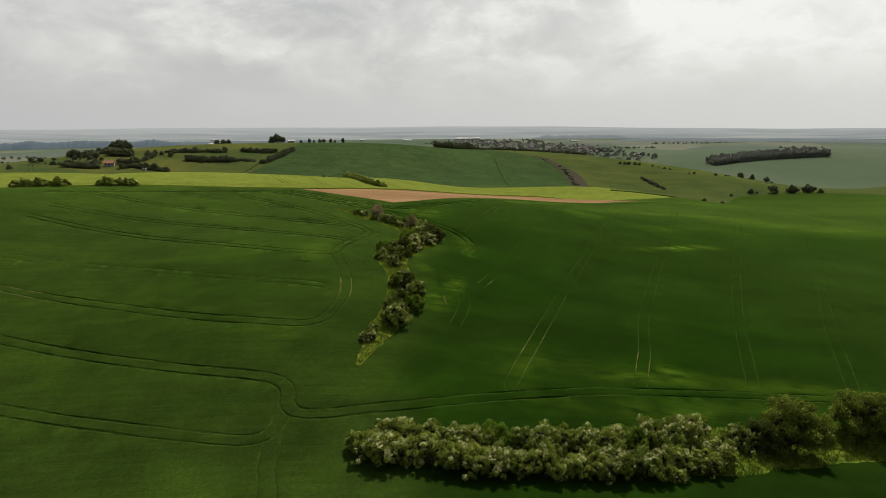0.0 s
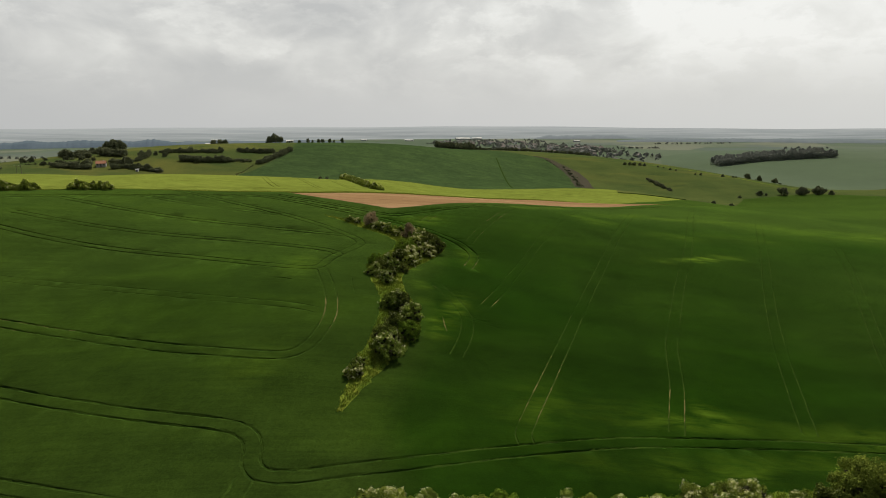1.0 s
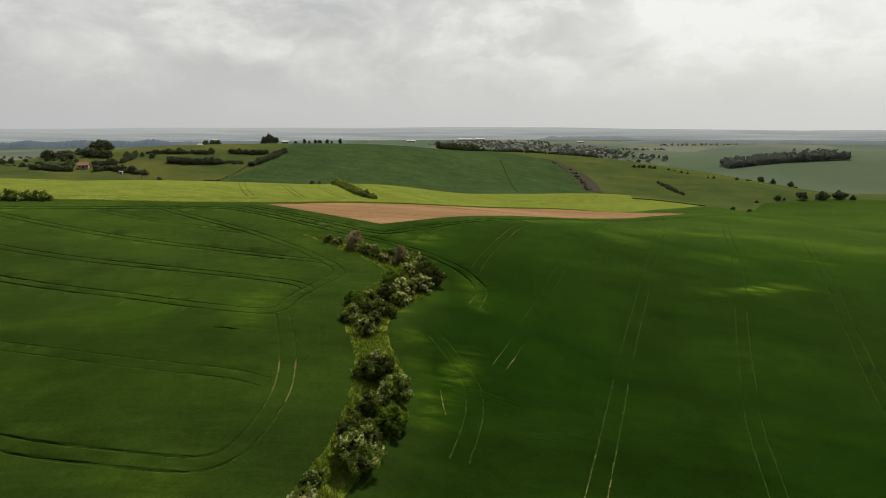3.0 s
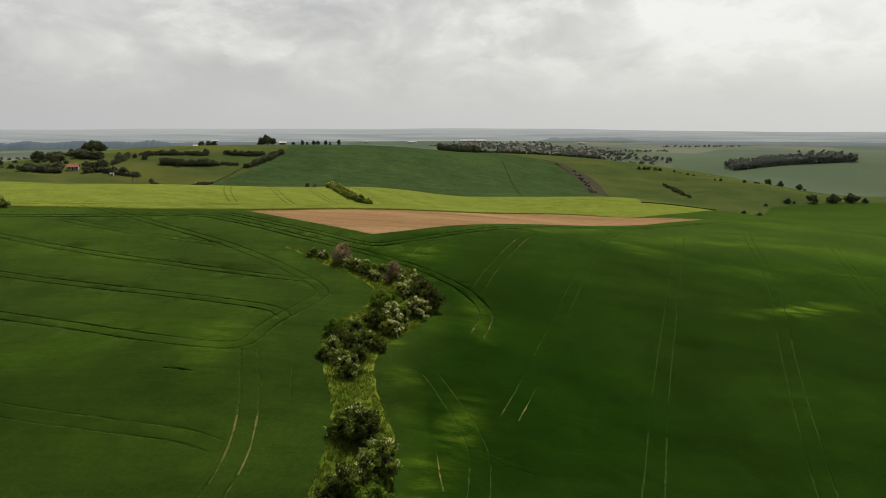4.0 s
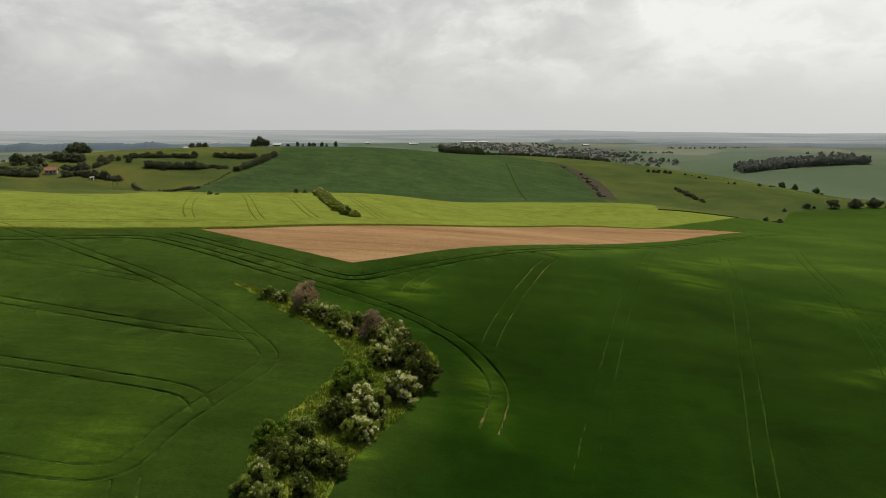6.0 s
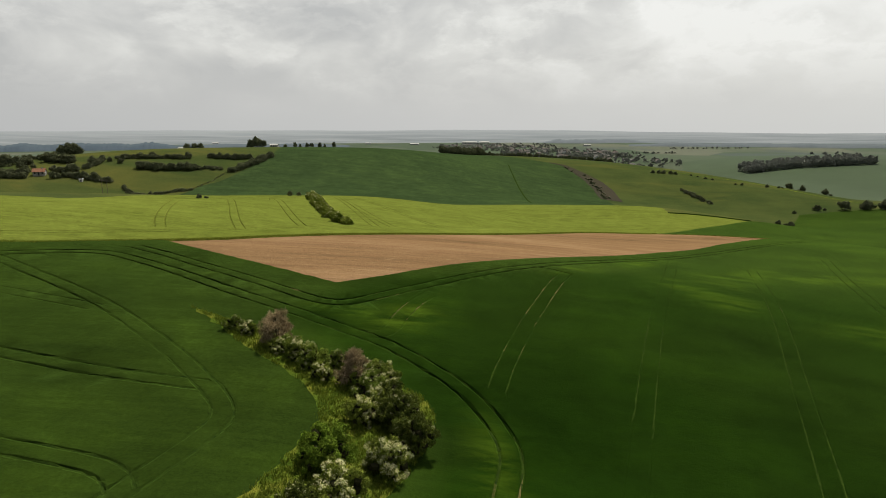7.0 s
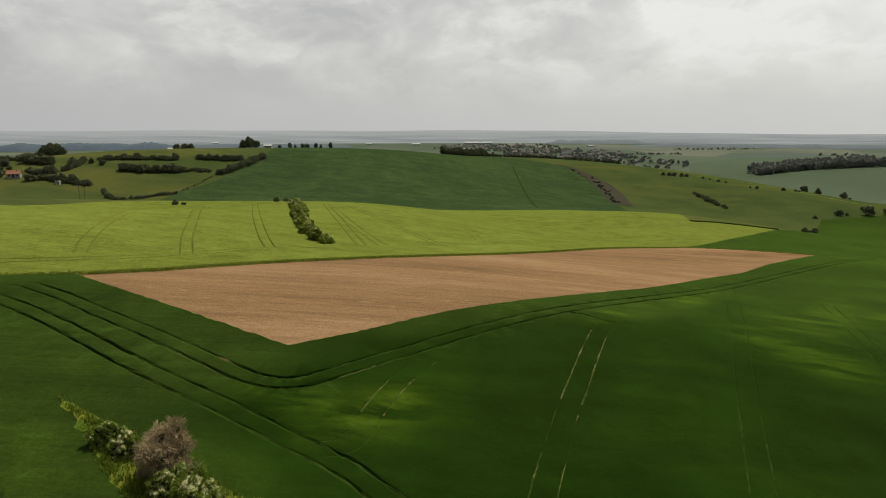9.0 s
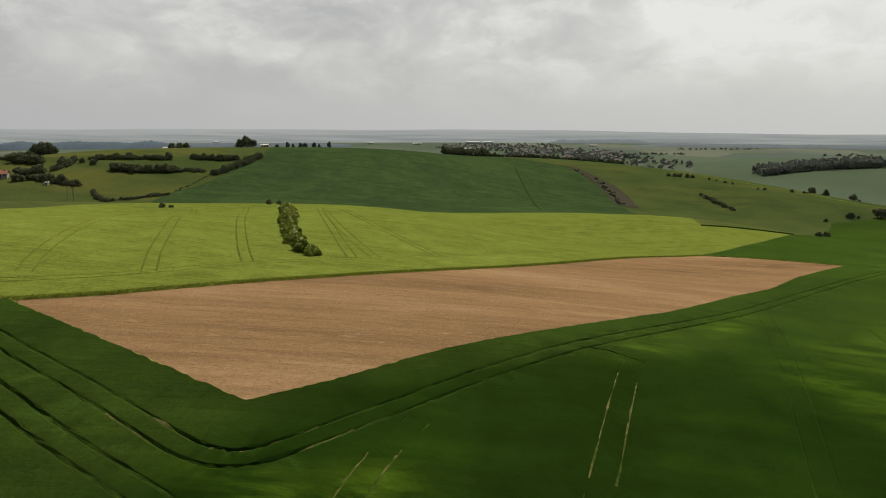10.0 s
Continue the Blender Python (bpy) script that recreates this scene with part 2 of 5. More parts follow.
M_RUT = shaded_rut_material()


def bare_rut_material():
    k = Mat("bare_rut")
    n, m = k.noise(0.5, 4.0, 0.65), k.noise(2.5, 5.0, 0.7)
    soil = k.ramp(m, [(0.3, (0.064, 0.062, 0.021)), (0.7, (0.150, 0.134, 0.052))])
    return k.done(k.mix(k.ramp(n, [(0.42, 0.0), (0.58, 1.0)]), k.ramp(m, [(0.3, (0.016, 0.030, 0.006)), (0.7, (0.06, 0.075, 0.015))]), soil))


M_RUT_PALE = bare_rut_material()
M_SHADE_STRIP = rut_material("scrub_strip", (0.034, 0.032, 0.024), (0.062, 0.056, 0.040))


def leaf_material(name, lo, hi, through):
    k = Mat(name)
    g = k.n.new("ShaderNodeNewGeometry")
    o = k.n.new("ShaderNodeObjectInfo")
    r = k.math("ADD", k.math("ADD", k.math("MULTIPLY", g.outputs["Random Per Island"], 0.4), k.math("MULTIPLY", k.attr("tone"), 0.35)), k.math("MULTIPLY", o.outputs["Random"], 0.3))
    col = k.ramp(r, [(0.05, lo), (0.95, hi)])
    col = k.mix(0.6, col, k.ramp(k.noise(2.6, 3.0, 0.6), [(0.36, 0.42), (0.6, 1.15)]), "MULTIPLY")
    k.put(col, k.b.inputs["Base Color"])
    k.b.inputs["Roughness"].default_value = 0.6
    t = k.n.new("ShaderNodeBsdfTranslucent")
    k.put(col, t.inputs["Color"])
    s = k.n.new("ShaderNodeMixShader")
    s.inputs[0].default_value = through
    out = k.n["Material Output"]
    k.l.new(k.b.outputs[0], s.inputs[1])
    k.l.new(t.outputs[0], s.inputs[2])
    k.l.new(s.outputs[0], out.inputs["Surface"])
    return k.m


M_LEAF = leaf_material("hawthorn_leaf", (0.048, 0.082, 0.013), (0.35, 0.41, 0.072), 0.16)
M_LEAF_MID = leaf_material("green_hawthorn_leaf", (0.042, 0.074, 0.013), (0.26, 0.335, 0.058), 0.16)
M_LEAF_FRESH = leaf_material("fresh_leaf", (0.070, 0.13, 0.014), (0.20, 0.29, 0.035), 0.25)
M_LEAF_DARK = leaf_material("dark_leaf", (0.036, 0.056, 0.012), (0.17, 0.205, 0.042), 0.16)
M_LEAF_TREE = leaf_material("tree_leaf", (0.060, 0.092, 0.015), (0.29, 0.345, 0.058), 0.25)
# far foliage lightened and greyed: haze painted into the leaf colour
M_LEAF_FAR = leaf_material("hazy_far_leaf", (0.098, 0.114, 0.064), (0.205, 0.222, 0.125), 0.15)
M_LEAF_HAZE = leaf_material("hazy_wood_leaf", (0.22, 0.235, 0.21), (0.36, 0.375, 0.33), 0.15)
M_LEAF_DRY = leaf_material("dry_twigs", (0.20, 0.150, 0.085), (0.47, 0.375, 0.225), 0.1)
M_BLOSSOM = leaf_material("blossom", (0.74, 0.73, 0.38), (0.92, 0.89, 0.56), 0.2)
M_CORE_SHADE = rut_material("crown_core_shade", (0.020, 0.022, 0.010), (0.045, 0.042, 0.020))
M_BARK = rut_material("bark", (0.05, 0.038, 0.026), (0.11, 0.085, 0.06))
M_GRASS = leaf_material("grass_blade", (0.085, 0.14, 0.014), (0.26, 0.30, 0.042), 0.3)
M_FRINGE = leaf_material("barley_fringe", (0.16, 0.20, 0.028), (0.34, 0.38, 0.060), 0.45)
# village walls and roofs greyed down, with haze put into their colour
M_WALL = rut_material("house_wall", (0.26, 0.26, 0.25), (0.40, 0.39, 0.37))
M_ROOF = rut_material("tiled_roof", (0.130, 0.115, 0.108), (0.19, 0.17, 0.158))
M_ROOF_RED = rut_material("red_tiled_roof", (0.20, 0.095, 0.066), (0.30, 0.155, 0.105))
M_ROOF_GREY = rut_material("slate_roof", (0.13, 0.13, 0.13), (0.22, 0.21, 0.20))
M_WHITE = rut_material("white_sheeting", (0.62, 0.63, 0.63), (0.78, 0.78, 0.77))
M_SHEET = rut_material("dull_sheeting", (0.36, 0.37, 0.37), (0.50, 0.50, 0.49))
M_POLE = rut_material("weathered_pole", (0.10, 0.085, 0.07), (0.18, 0.16, 0.13))
M_GLASS = rut_material("dark_pane", (0.03, 0.035, 0.04), (0.06, 0.065, 0.07))

# ---- the lie of the land: soft hills, each (x, y, reach, height) over a plain at -30 ----
NEAR_HILLS = [
    (20, 225, 80, 7.3),
    (-120, 200, 50, 5.6),
    (200, 315, 80, 1.1),
    (245, 585, 80, -13.9),
    (-60, 380, 50, 3.9),
    (-30, 170, 50, 0.7),
    (110, 720, 80, -3.7),
    (-160, 495, 80, -5.3),
    (10, 40, 34, -0.4),
    (-115, 675, 80, 12.3),
    (70, 360, 34, -3.0),
    (-70, 280, 34, 2.8),
    (-90, 40, 34, -1.7),
    (-10, 100, 34, 2.5),
    (-150, 380, 34, 4.0),
    (-250, 585, 80, 14.8),
]
NEAR_HILLS_B = [
    (65, 405, 80, 2.1),
    (130, 280, 34, 3.2),
    (-250, 180, 80, -4.2),
    (-25, 720, 80, 12.8),
    (155, 450, 80, 6.1),
    (-110, 360, 34, -4.4),
    (-205, 315, 80, 7.3),
    (200, 180, 80, 5.6),
    (-205, 450, 80, -8.9),
    (-130, 140, 34, 3.6),
    (10, 140, 34, -2.0),
    (-25, 585, 80, 1.5),
    (30, 200, 34, 1.8),
    (-70, 60, 34, -3.4),
    (30, 50, 50, -3.5),
    (245, 405, 80, -14.3),
]
NEAR_HILLS_C = [
    (150, 380, 34, -5.9),
    (120, 380, 50, 4.2),
    (50, 380, 34, -6.0),
    (10, 260, 34, -0.6),
    (155, 90, 80, -4.7),
    (290, 720, 80, 7.5),
    (155, 720, 80, -10.6),
    (-50, 60, 34, -2.9),
    (-10, 200, 34, 3.0),
    (-30, 120, 34, 3.6),
    (-90, 220, 34, 3.4),
    (-150, 160, 34, 3.4),
    (-30, 380, 50, 2.6),
    (290, 405, 80, 9.8),
    (20, 540, 80, -6.3),
    (-205, 720, 80, 7.5),
    (-150, 380, 50, 3.8),
    (-90, 380, 34, -3.0),
]
BROW_HILLS = [
    (-215, 330, 55, 2.0),
    (-150, 370, 45, -2.8),
    (-105, 320, 45, -1.6),
    (-60, 310, 40, 2.0),
    (-105, 410, 45, 5.3),
    (-55, 400, 45, -0.4),
    (-230, 420, 60, -3.6),
    (112, 460, 40, 1.6),
    (-110, 250, 40, 1.0),
]
FAR_HILLS = [
    (-450, 100, 450, 62.0),
    (-190, 880, 140, 14.7),
    (-260, 1020, 140, 13.2),
    (90, 880, 140, 37.4),
    (-400, 740, 140, 22.8),
    (20, 1280, 250, -50.2),
    (860, 1280, 250, 19.0),
    (-700, -40, 250, -31.6),
    (580, 950, 140, -8.2),
    (-400, 950, 140, -18.0),
    (300, 950, 140, 19.7),
    (620, 80, 250, 9.1),
    (300, 1090, 140, -19.4),
    (510, 810, 140, -16.9),
    (-700, 440, 250, -23.8),
    (-260, -100, 140, -24.9),
]


def land(x, y):
    x, y = np.asarray(x, float), np.asarray(y, float)
    z = np.full(np.broadcast(x, y).shape, -30.0)
    for hx, hy, s, h in NEAR_HILLS + NEAR_HILLS_B + NEAR_HILLS_C + BROW_HILLS + FAR_HILLS:
        z = z + h * np.exp(-((x - hx) ** 2 + (y - hy) ** 2) / (2.0 * s * s))
    r, a = np.hypot(x, y), np.arctan2(x, y)
    rim = np.clip((r - 3300.0) / 1500.0, 0, 1)
    rise = 62.0 - 27.0 * np.clip(a / 0.5, 0, 1) + 8.0 * np.clip(-a / 0.5, 0, 1) + 4.0 * np.sin(a * 5.0 + 0.8) + 2.5 * np.sin(a * 13.0) + 1.5 * np.sin(a * 31.0 + 2.0)
    return z + rise * rim * rim * (3 - 2 * rim)


def height(x, y):
    return float(land(x, y))


# ---- field plan ----
SOIL = [(-48.0, 207.7), (-14.5, 186.7), (-7.8, 191.6), (2.0, 200.7), (15.3, 211.4), (24.0, 218.9), (33.0, 227.5), (52.5, 250.0), (65.5, 262.5), (79.0, 278.5), (107.0, 305.5), (97.0, 315.0), (79.3, 335.5)]
NORTH = [(-39.0, 212.7), (-31.0, 219.4), (-17.0, 232.2), (1.0, 252.4), (29.0, 280.6)]  # its edge against the barley
LEFT_EDGE = [(-400.0, 66.0), (-250.0, 126.0), (-124.0, 177.0), (-91.0, 191.5), (-66.0, 199.3), (-48.0, 207.7)]
RIGHT_EDGE = [(79.3, 335.5), (98.0, 357.0), (117.0, 380.0), (140.0, 408.5), (160.0, 433.0), (185.0, 462.0), (202.0, 483.0)]
BARLEY = LEFT_EDGE + NORTH + RIGHT_EDGE[:5] + [(150.0, 432.5), (130.0, 424.5), (112.0, 417.0), (124.0, 470.0), (128.0, 500.0), (123.0, 516.0), (84.0, 522.0), (43.0, 508.0), (4.0, 483.0), (-31.0, 475.0), (-60.0, 475.0), (-100.0, 455.0), (-125.0, 410.0), (-132.0, 388.0), (-138.0, 372.0), (-142.0, 350.0), (-146.0, 336.0), (-162.0, 325.0), (-190.0, 318.0), (-230.0, 312.0), (-400.0, 300.0)]
CROP = LEFT_EDGE + SOIL[1:-1] + RIGHT_EDGE + [(285.0, 610.0), (372.0, 628.0), (640.0, 600.0), (640.0, -300.0), (-400.0, -300.0)]
HILL = [(-173.0, 500.0), (-169.0, 528.0), (-161.0, 543.0), (-157.0, 560.0), (-152.0, 586.0), (-146.0, 622.0), (-150.0, 660.0), (-160.0, 740.0), (-60.0, 800.0), (60.0, 830.0), (122.0, 802.0), (138.0, 762.0), (143.0, 717.0), (137.0, 645.0), (128.0, 560.0), (124.0, 519.0), (84.0, 525.0), (43.0, 511.0), (4.0, 486.0), (-31.0, 459.0), (-60.0, 445.0), (-120.0, 440.0)]
VERGE = [(-30.5, 175.0), (-24.7, 171.5), (-19.0, 168.4), (-13.0, 164.8), (-9.5, 162.6), (-5.0, 160.0), (-1.0, 157.4), (0.4, 154.0), (0.0, 149.5), (-3.2, 141.0), (-5.8, 135.5), (-7.5, 130.8), (-7.6, 126.7), (-6.8, 122.0), (-5.2, 117.0), (-4.0, 113.5), (-3.5, 108.0), (-4.3, 102.0), (-6.4, 96.8), (-8.5, 92.2), (-9.9, 89.3), (-11.8, 84.4),
         (-12.5, 84.0), (-12.0, 90.0), (-11.6, 96.8), (-10.6, 99.0), (-9.9, 107.8), (-9.9, 114.0), (-10.6, 117.5), (-11.8, 121.8), (-13.2, 127.0), (-14.5, 131.5), (-14.2, 136.5), (-11.2, 145.0), (-9.6, 151.0), (-10.6, 155.0), (-13.2, 158.4), (-17.8, 162.4), (-21.7, 165.8), (-25.6, 170.6)]
FRONT_VERGE = [(-10.5, 67.0), (-8.0, 65.6), (4.0, 64.0), (14.0, 64.0), (26.0, 65.6), (34.5, 65.8), (38.0, 67.2), (45.0, 68.6), (49.0, 70.4), (58.0, 71.0), (80.0, 75.0), (80.0, 82.0), (56.0, 79.0), (40.0, 77.0), (26.0, 73.5), (5.0, 70.5), (-9.0, 69.5)]
# wheel lanes: centre line, depth of the ruts, half the gap between them, stretches of y where they are worn bare and how much
LANES = []


def lane(line, depth, gap=0.95, bare=()):
    LANES.append((line, depth, gap, bare))


lane([(-100.0, 104.0), (-75.0, 96.2), (-63.0, 92.2), (-53.2, 89.1), (-44.0, 86.3), (-35.5, 84.0), (-27.6, 82.4), (-23.8, 81.5), (-21.6, 80.1), (-20.6, 78.2), (-20.4, 76.0), (-19.3, 74.2), (-17.4, 73.5), (-14.5, 73.6), (-10.8, 74.5), (-5.6, 75.5), (-0.1, 76.8), (8.0, 79.1), (15.3, 81.3), (23.0, 83.2), (30.8, 84.4), (38.8, 85.4), (46.8, 86.1), (59.4, 86.7), (90.0, 88.0)], 0.40)
lane([(-90.0, 87.0), (-70.0, 81.0), (-52.3, 75.8), (-44.3, 73.6), (-36.8, 71.6), (-29.7, 69.8), (-25.2, 68.9), (-22.8, 68.8), (-21.3, 69.5), (-20.5, 71.1), (-20.2, 73.4)], 0.38)
lane([(-17.0, 52.0), (-18.4, 59.1), (-19.8, 63.8), (-20.4, 67.6), (-20.4, 70.2)], 0.38)
lane([(-90.0, 114.2), (-70.0, 107.8), (-55.0, 103.1), (-46.3, 100.3), (-38.4, 98.1), (-31.2, 96.8), (-25.0, 95.9), (-21.6, 95.8), (-19.6, 97.0), (-18.4, 99.4), (-17.6, 103.0), (-17.2, 107.7), (-17.7, 112.4), (-19.1, 118.7), (-20.8, 124.0), (-22.2, 128.3)], 0.38, bare=((104.0, 117.0, 0.6),))
lane([(-14.9, 118.0), (-15.6, 121.0), (-16.2, 124.5)], 0.25, gap=0.0)
lane([(-100.0, 150.5), (-80.0, 143.6), (-66.0, 139.0), (-56.7, 136.1), (-48.0, 133.7), (-39.5, 131.0), (-31.8, 129.1), (-26.0, 128.5), (-23.6, 129.0), (-22.7, 130.8), (-22.4, 133.6), (-21.9, 136.7), (-20.9, 139.8), (-19.6, 143.2), (-18.3, 147.0), (-17.7, 149.7), (-18.3, 152.0), (-19.9, 154.4), (-23.1, 157.9), (-27.7, 162.8), (-33.0, 167.7), (-39.1, 173.3), (-45.0, 177.8), (-51.4, 182.2), (-57.1, 185.6), (-64.5, 190.3), (-80.0, 198.0)], 0.38)
lane([(-90.0, 125.4), (-64.0, 119.8), (-50.0, 116.4), (-38.0, 113.0), (-29.0, 111.4), (-22.5, 110.6), (-19.2, 109.2)], 0.24)
lane([(-100.0, 160.5), (-75.0, 154.0), (-55.0, 149.0), (-41.0, 145.6), (-32.1, 143.8), (-27.4, 142.9), (-23.9, 142.1), (-22.0, 141.0), (-21.0, 139.4)], 0.34)
lane([(-100.0, 177.0), (-75.0, 169.2), (-57.0, 164.0), (-43.6, 160.1), (-36.7, 158.1), (-30.4, 156.6), (-24.6, 155.8), (-21.4, 155.5)], 0.34)
lane([(-90.0, 188.0), (-70.0, 182.2), (-55.9, 177.9), (-47.2, 175.4), (-41.0, 173.3)], 0.24)
lane([(-110.0, 174.0), (-80.0, 187.0), (-66.0, 192.4), (-59.5, 195.5), (-52.8, 197.4), (-47.0, 194.6), (-39.6, 190.1), (-32.8, 185.2), (-25.4, 180.0), (-19.4, 176.4), (-11.4, 171.4), (-7.1, 169.0), (-4.4, 167.2), (0.9, 162.2), (3.5, 159.0), (5.4, 155.3), (6.6, 151.8), (6.9, 149.1), (6.4, 146.0), (5.2, 141.0)], 0.45, bare=((140.0, 147.0, 0.5),))
lane([(-8.0, 169.9), (-6.2, 170.4), (-5.2, 172.0), (-4.6, 175.8), (-3.4, 179.6), (-2.3, 182.2), (-0.6, 185.6)], 0.25, bare=((174.5, 182.0, 0.8),))
lane([(-50.0, 201.6), (-43.1, 198.0), (-39.0, 194.9), (-30.9, 189.6), (-23.4, 184.6), (-17.4, 180.4), (-15.1, 179.3), (-13.2, 179.0), (-11.4, 179.6), (-9.2, 181.3), (-6.4, 183.9), (-2.5, 187.5), (1.4, 191.4), (7.4, 197.2), (13.9, 203.5), (21.7, 210.1), (31.2, 218.6), (44.4, 231.6), (64.6, 253.6), (88.2, 276.0), (118.0, 300.0)], 0.45, bare=((179.2, 184.5, 0.5),))
lane([(16.0, 204.5), (18.8, 204.3), (20.9, 202.4)], 0.35, gap=0.0)
lane([(20.9, 202.2), (18.8, 197.2), (16.7, 191.5), (14.1, 184.4), (11.6, 177.6), (9.4, 171.0), (7.6, 165.2), (6.4, 160.3)], 0.20, bare=((163.0, 176.0, 0.25), (174.0, 201.0, 0.5)))
lane([(53.0, 242.0), (47.0, 226.5), (41.9, 213.0), (37.6, 202.4), (33.8, 193.2), (29.2, 181.5), (24.8, 169.6), (20.7, 158.2), (16.4, 146.0), (12.8, 135.0), (9.6, 125.2), (7.6, 119.8)], 0.20, bare=((119.0, 125.0, 0.5),))
lane([(66.0, 232.0), (60.6, 217.4), (50.9, 191.2), (44.1, 174.6), (38.6, 160.2), (33.2, 146.4), (28.0, 133.0), (24.0, 122.0), (20.2, 111.4), (15.0, 97.2), (12.6, 91.0), (10.4, 85.4), (9.3, 82.4), (9.6, 80.6)], 0.28, bare=((84.0, 104.0, 0.5),))
lane([(96.0, 256.0), (86.2, 232.4), (78.4, 212.0), (70.8, 192.5), (62.6, 172.5), (56.8, 159.4), (48.8, 141.0), (42.0, 124.2), (37.2, 112.6), (33.5, 99.2), (29.8, 89.2), (28.6, 85.8)], 0.30, bare=((88.4, 98.5, 1.0),))
lane([(112.0, 236.0), (96.0, 202.0), (84.0, 175.5), (76.6, 160.1), (63.6, 131.9), (54.4, 109.6), (49.2, 95.6), (46.6, 88.6)], 0.30)
lane([(118.0, 200.0), (103.0, 170.0), (88.9, 143.2), (74.8, 116.6), (65.8, 96.7), (62.0, 88.6)], 0.30)
lane([(-1.0, 127.4), (1.2, 122.0), (3.3, 116.4), (4.1, 112.3), (3.8, 106.3), (2.0, 99.0)], 0.24)
lane([(4.2, 112.6), (6.4, 111.6), (9.0, 110.8)], 0.16, gap=0.4)
lane([(0.1, 112.6), (0.2, 109.6), (0.7, 106.4)], 0.10, gap=0.0, bare=((105.0, 113.0, 0.5),))
lane([(-29.7, 122.3), (-28.0, 122.3), (-26.2, 121.9)], 0.45, gap=0.0)
# lanes in the barley
lane([(-95.0, 330.0), (-80.0, 292.0), (-71.6, 266.3), (-64.3, 244.1), (-57.7, 226.9), (-53.8, 218.8)], 0.38)
lane([(-100.0, 385.0), (-78.0, 325.0), (-56.6, 267.7), (-46.8, 240.0), (-40.5, 225.0)], 0.40)
lane([(-80.8, 388.6), (-62.0, 330.0), (-50.0, 291.4), (-37.7, 255.7), (-31.4, 239.5)], 0.40)
lane([(-46.2, 365.0), (-35.2, 320.5), (-23.6, 279.1), (-17.0, 256.0)], 0.38)
lane([(-42.0, 352.0), (-31.1, 311.7), (-19.5, 277.4), (-12.8, 258.5)], 0.34)
lane([(-38.0, 362.0), (-20.7, 316.4), (-9.1, 289.1), (-0.2, 269.0)], 0.37)
lane([(0.0, 345.0), (6.6, 317.6), (8.8, 288.8), (10.4, 281.0)], 0.18)
lane([(-110.0, 188.0), (-80.0, 200.2), (-64.0, 208.0), (-53.2, 214.4), (-45.7, 219.4), (-40.1, 225.2), (-30.6, 238.2), (-18.8, 252.6), (1.9, 273.6), (12.0, 284.0), (40.0, 311.0), (78.0, 350.0)], 0.36)
# patches of thin, yellowing crop, with cloud-gap sunlight painted in on the brow: x, y, reach along, reach across,
# turn, strength
LIT_PALE_BROW = [
    (64, 167, 11, 0.9, 0.40, 0.78), (62, 224, 15, 4, 0.9, 0.33), (52, 214, 10, 5, 0.9, 0.27), (78, 227, 13, 3, 0.2, 0.39), (98, 232, 16, 3.5, 0.0, 0.39), (116, 226, 18, 4, -0.2, 0.33), (150, 225, 40, 10, 0.2, 0.28),
    (42, 203, 4, 6, 0.2, 0.33), (46, 196, 5, 2.5, 0.3, 0.33), (40, 223, 10, 2.2, 0.85, 0.39), (25, 208.5, 9, 1.8, 0.8, 0.35), (66, 190, 9, 4, 0.3, 0.20), (90, 200, 14, 6, 0.1, 0.16),
]
PALE_HOLLOW = [
    (-1.2, 108, 0.7, 2.6, 0.0, 0.8), (-2.6, 98, 0.5, 0.6, 0.0, 0.8), (-5.2, 130, 0.6, 6, 0.2, 0.7), (-2.6, 113, 0.5, 6, 0.1, 0.6), (-26.5, 131, 3.5, 7, 0.1, 0.22), (-25, 93, 4, 5, 0.2, 0.14), (2, 115, 1.6, 7, -0.2, 0.3),
    (-4, 176, 5, 2.5, 0.7, 0.4), (-12, 176.5, 5, 1.2, -0.2, 0.35), (4.2, 184.8, 0.3, 1.6, -0.3, 0.7), (40, 80, 22, 1.5, 0.05, 0.3), (12, 88, 2.0, 6, -0.35, 0.15), (34, 92.8, 0.8, 1.2, 0.0, 0.35),
    (5.5, 148, 1.5, 6, 0.1, 0.22), (30, 88.5, 14, 1.6, 0.05, 0.3), (60, 88, 16, 2.2, 0.0, 0.25),
]


def resample(line, step, closed=False):
    pts = [Vector(p) for p in line] + ([Vector(line[0])] if closed else [])
    out = []
    for a, b in zip(pts, pts[1:]):
        n = max(1, round((b - a).length / step))
        out += [tuple(a.lerp(b, i / n)) for i in range(n)]
    return out if closed else out + [tuple(pts[-1])]


def rounded(line, closed=False, times=2):
    """Cuts the corners of a line so that it bends softly."""
    for _ in range(times):
        pts = line + [line[0]] if closed else line
        cut = []
        for a, b in zip(pts, pts[1:]):
            cut += [tuple(0.75 * p + 0.25 * q for p, q in zip(a, b)), tuple(0.25 * p + 0.75 * q for p, q in zip(a, b))]
        line = cut if closed else [line[0]] + cut[1:-1] + [line[-1]]
    return line


def shifted(line, d):
    p = np.array(line)
    t = np.gradient(p, axis=0)
    t /= np.linalg.norm(t, axis=1)[:, None] + 1e-9
    return [tuple(v) for v in p + d * np.stack([-t[:, 1], t[:, 0]], -1)]


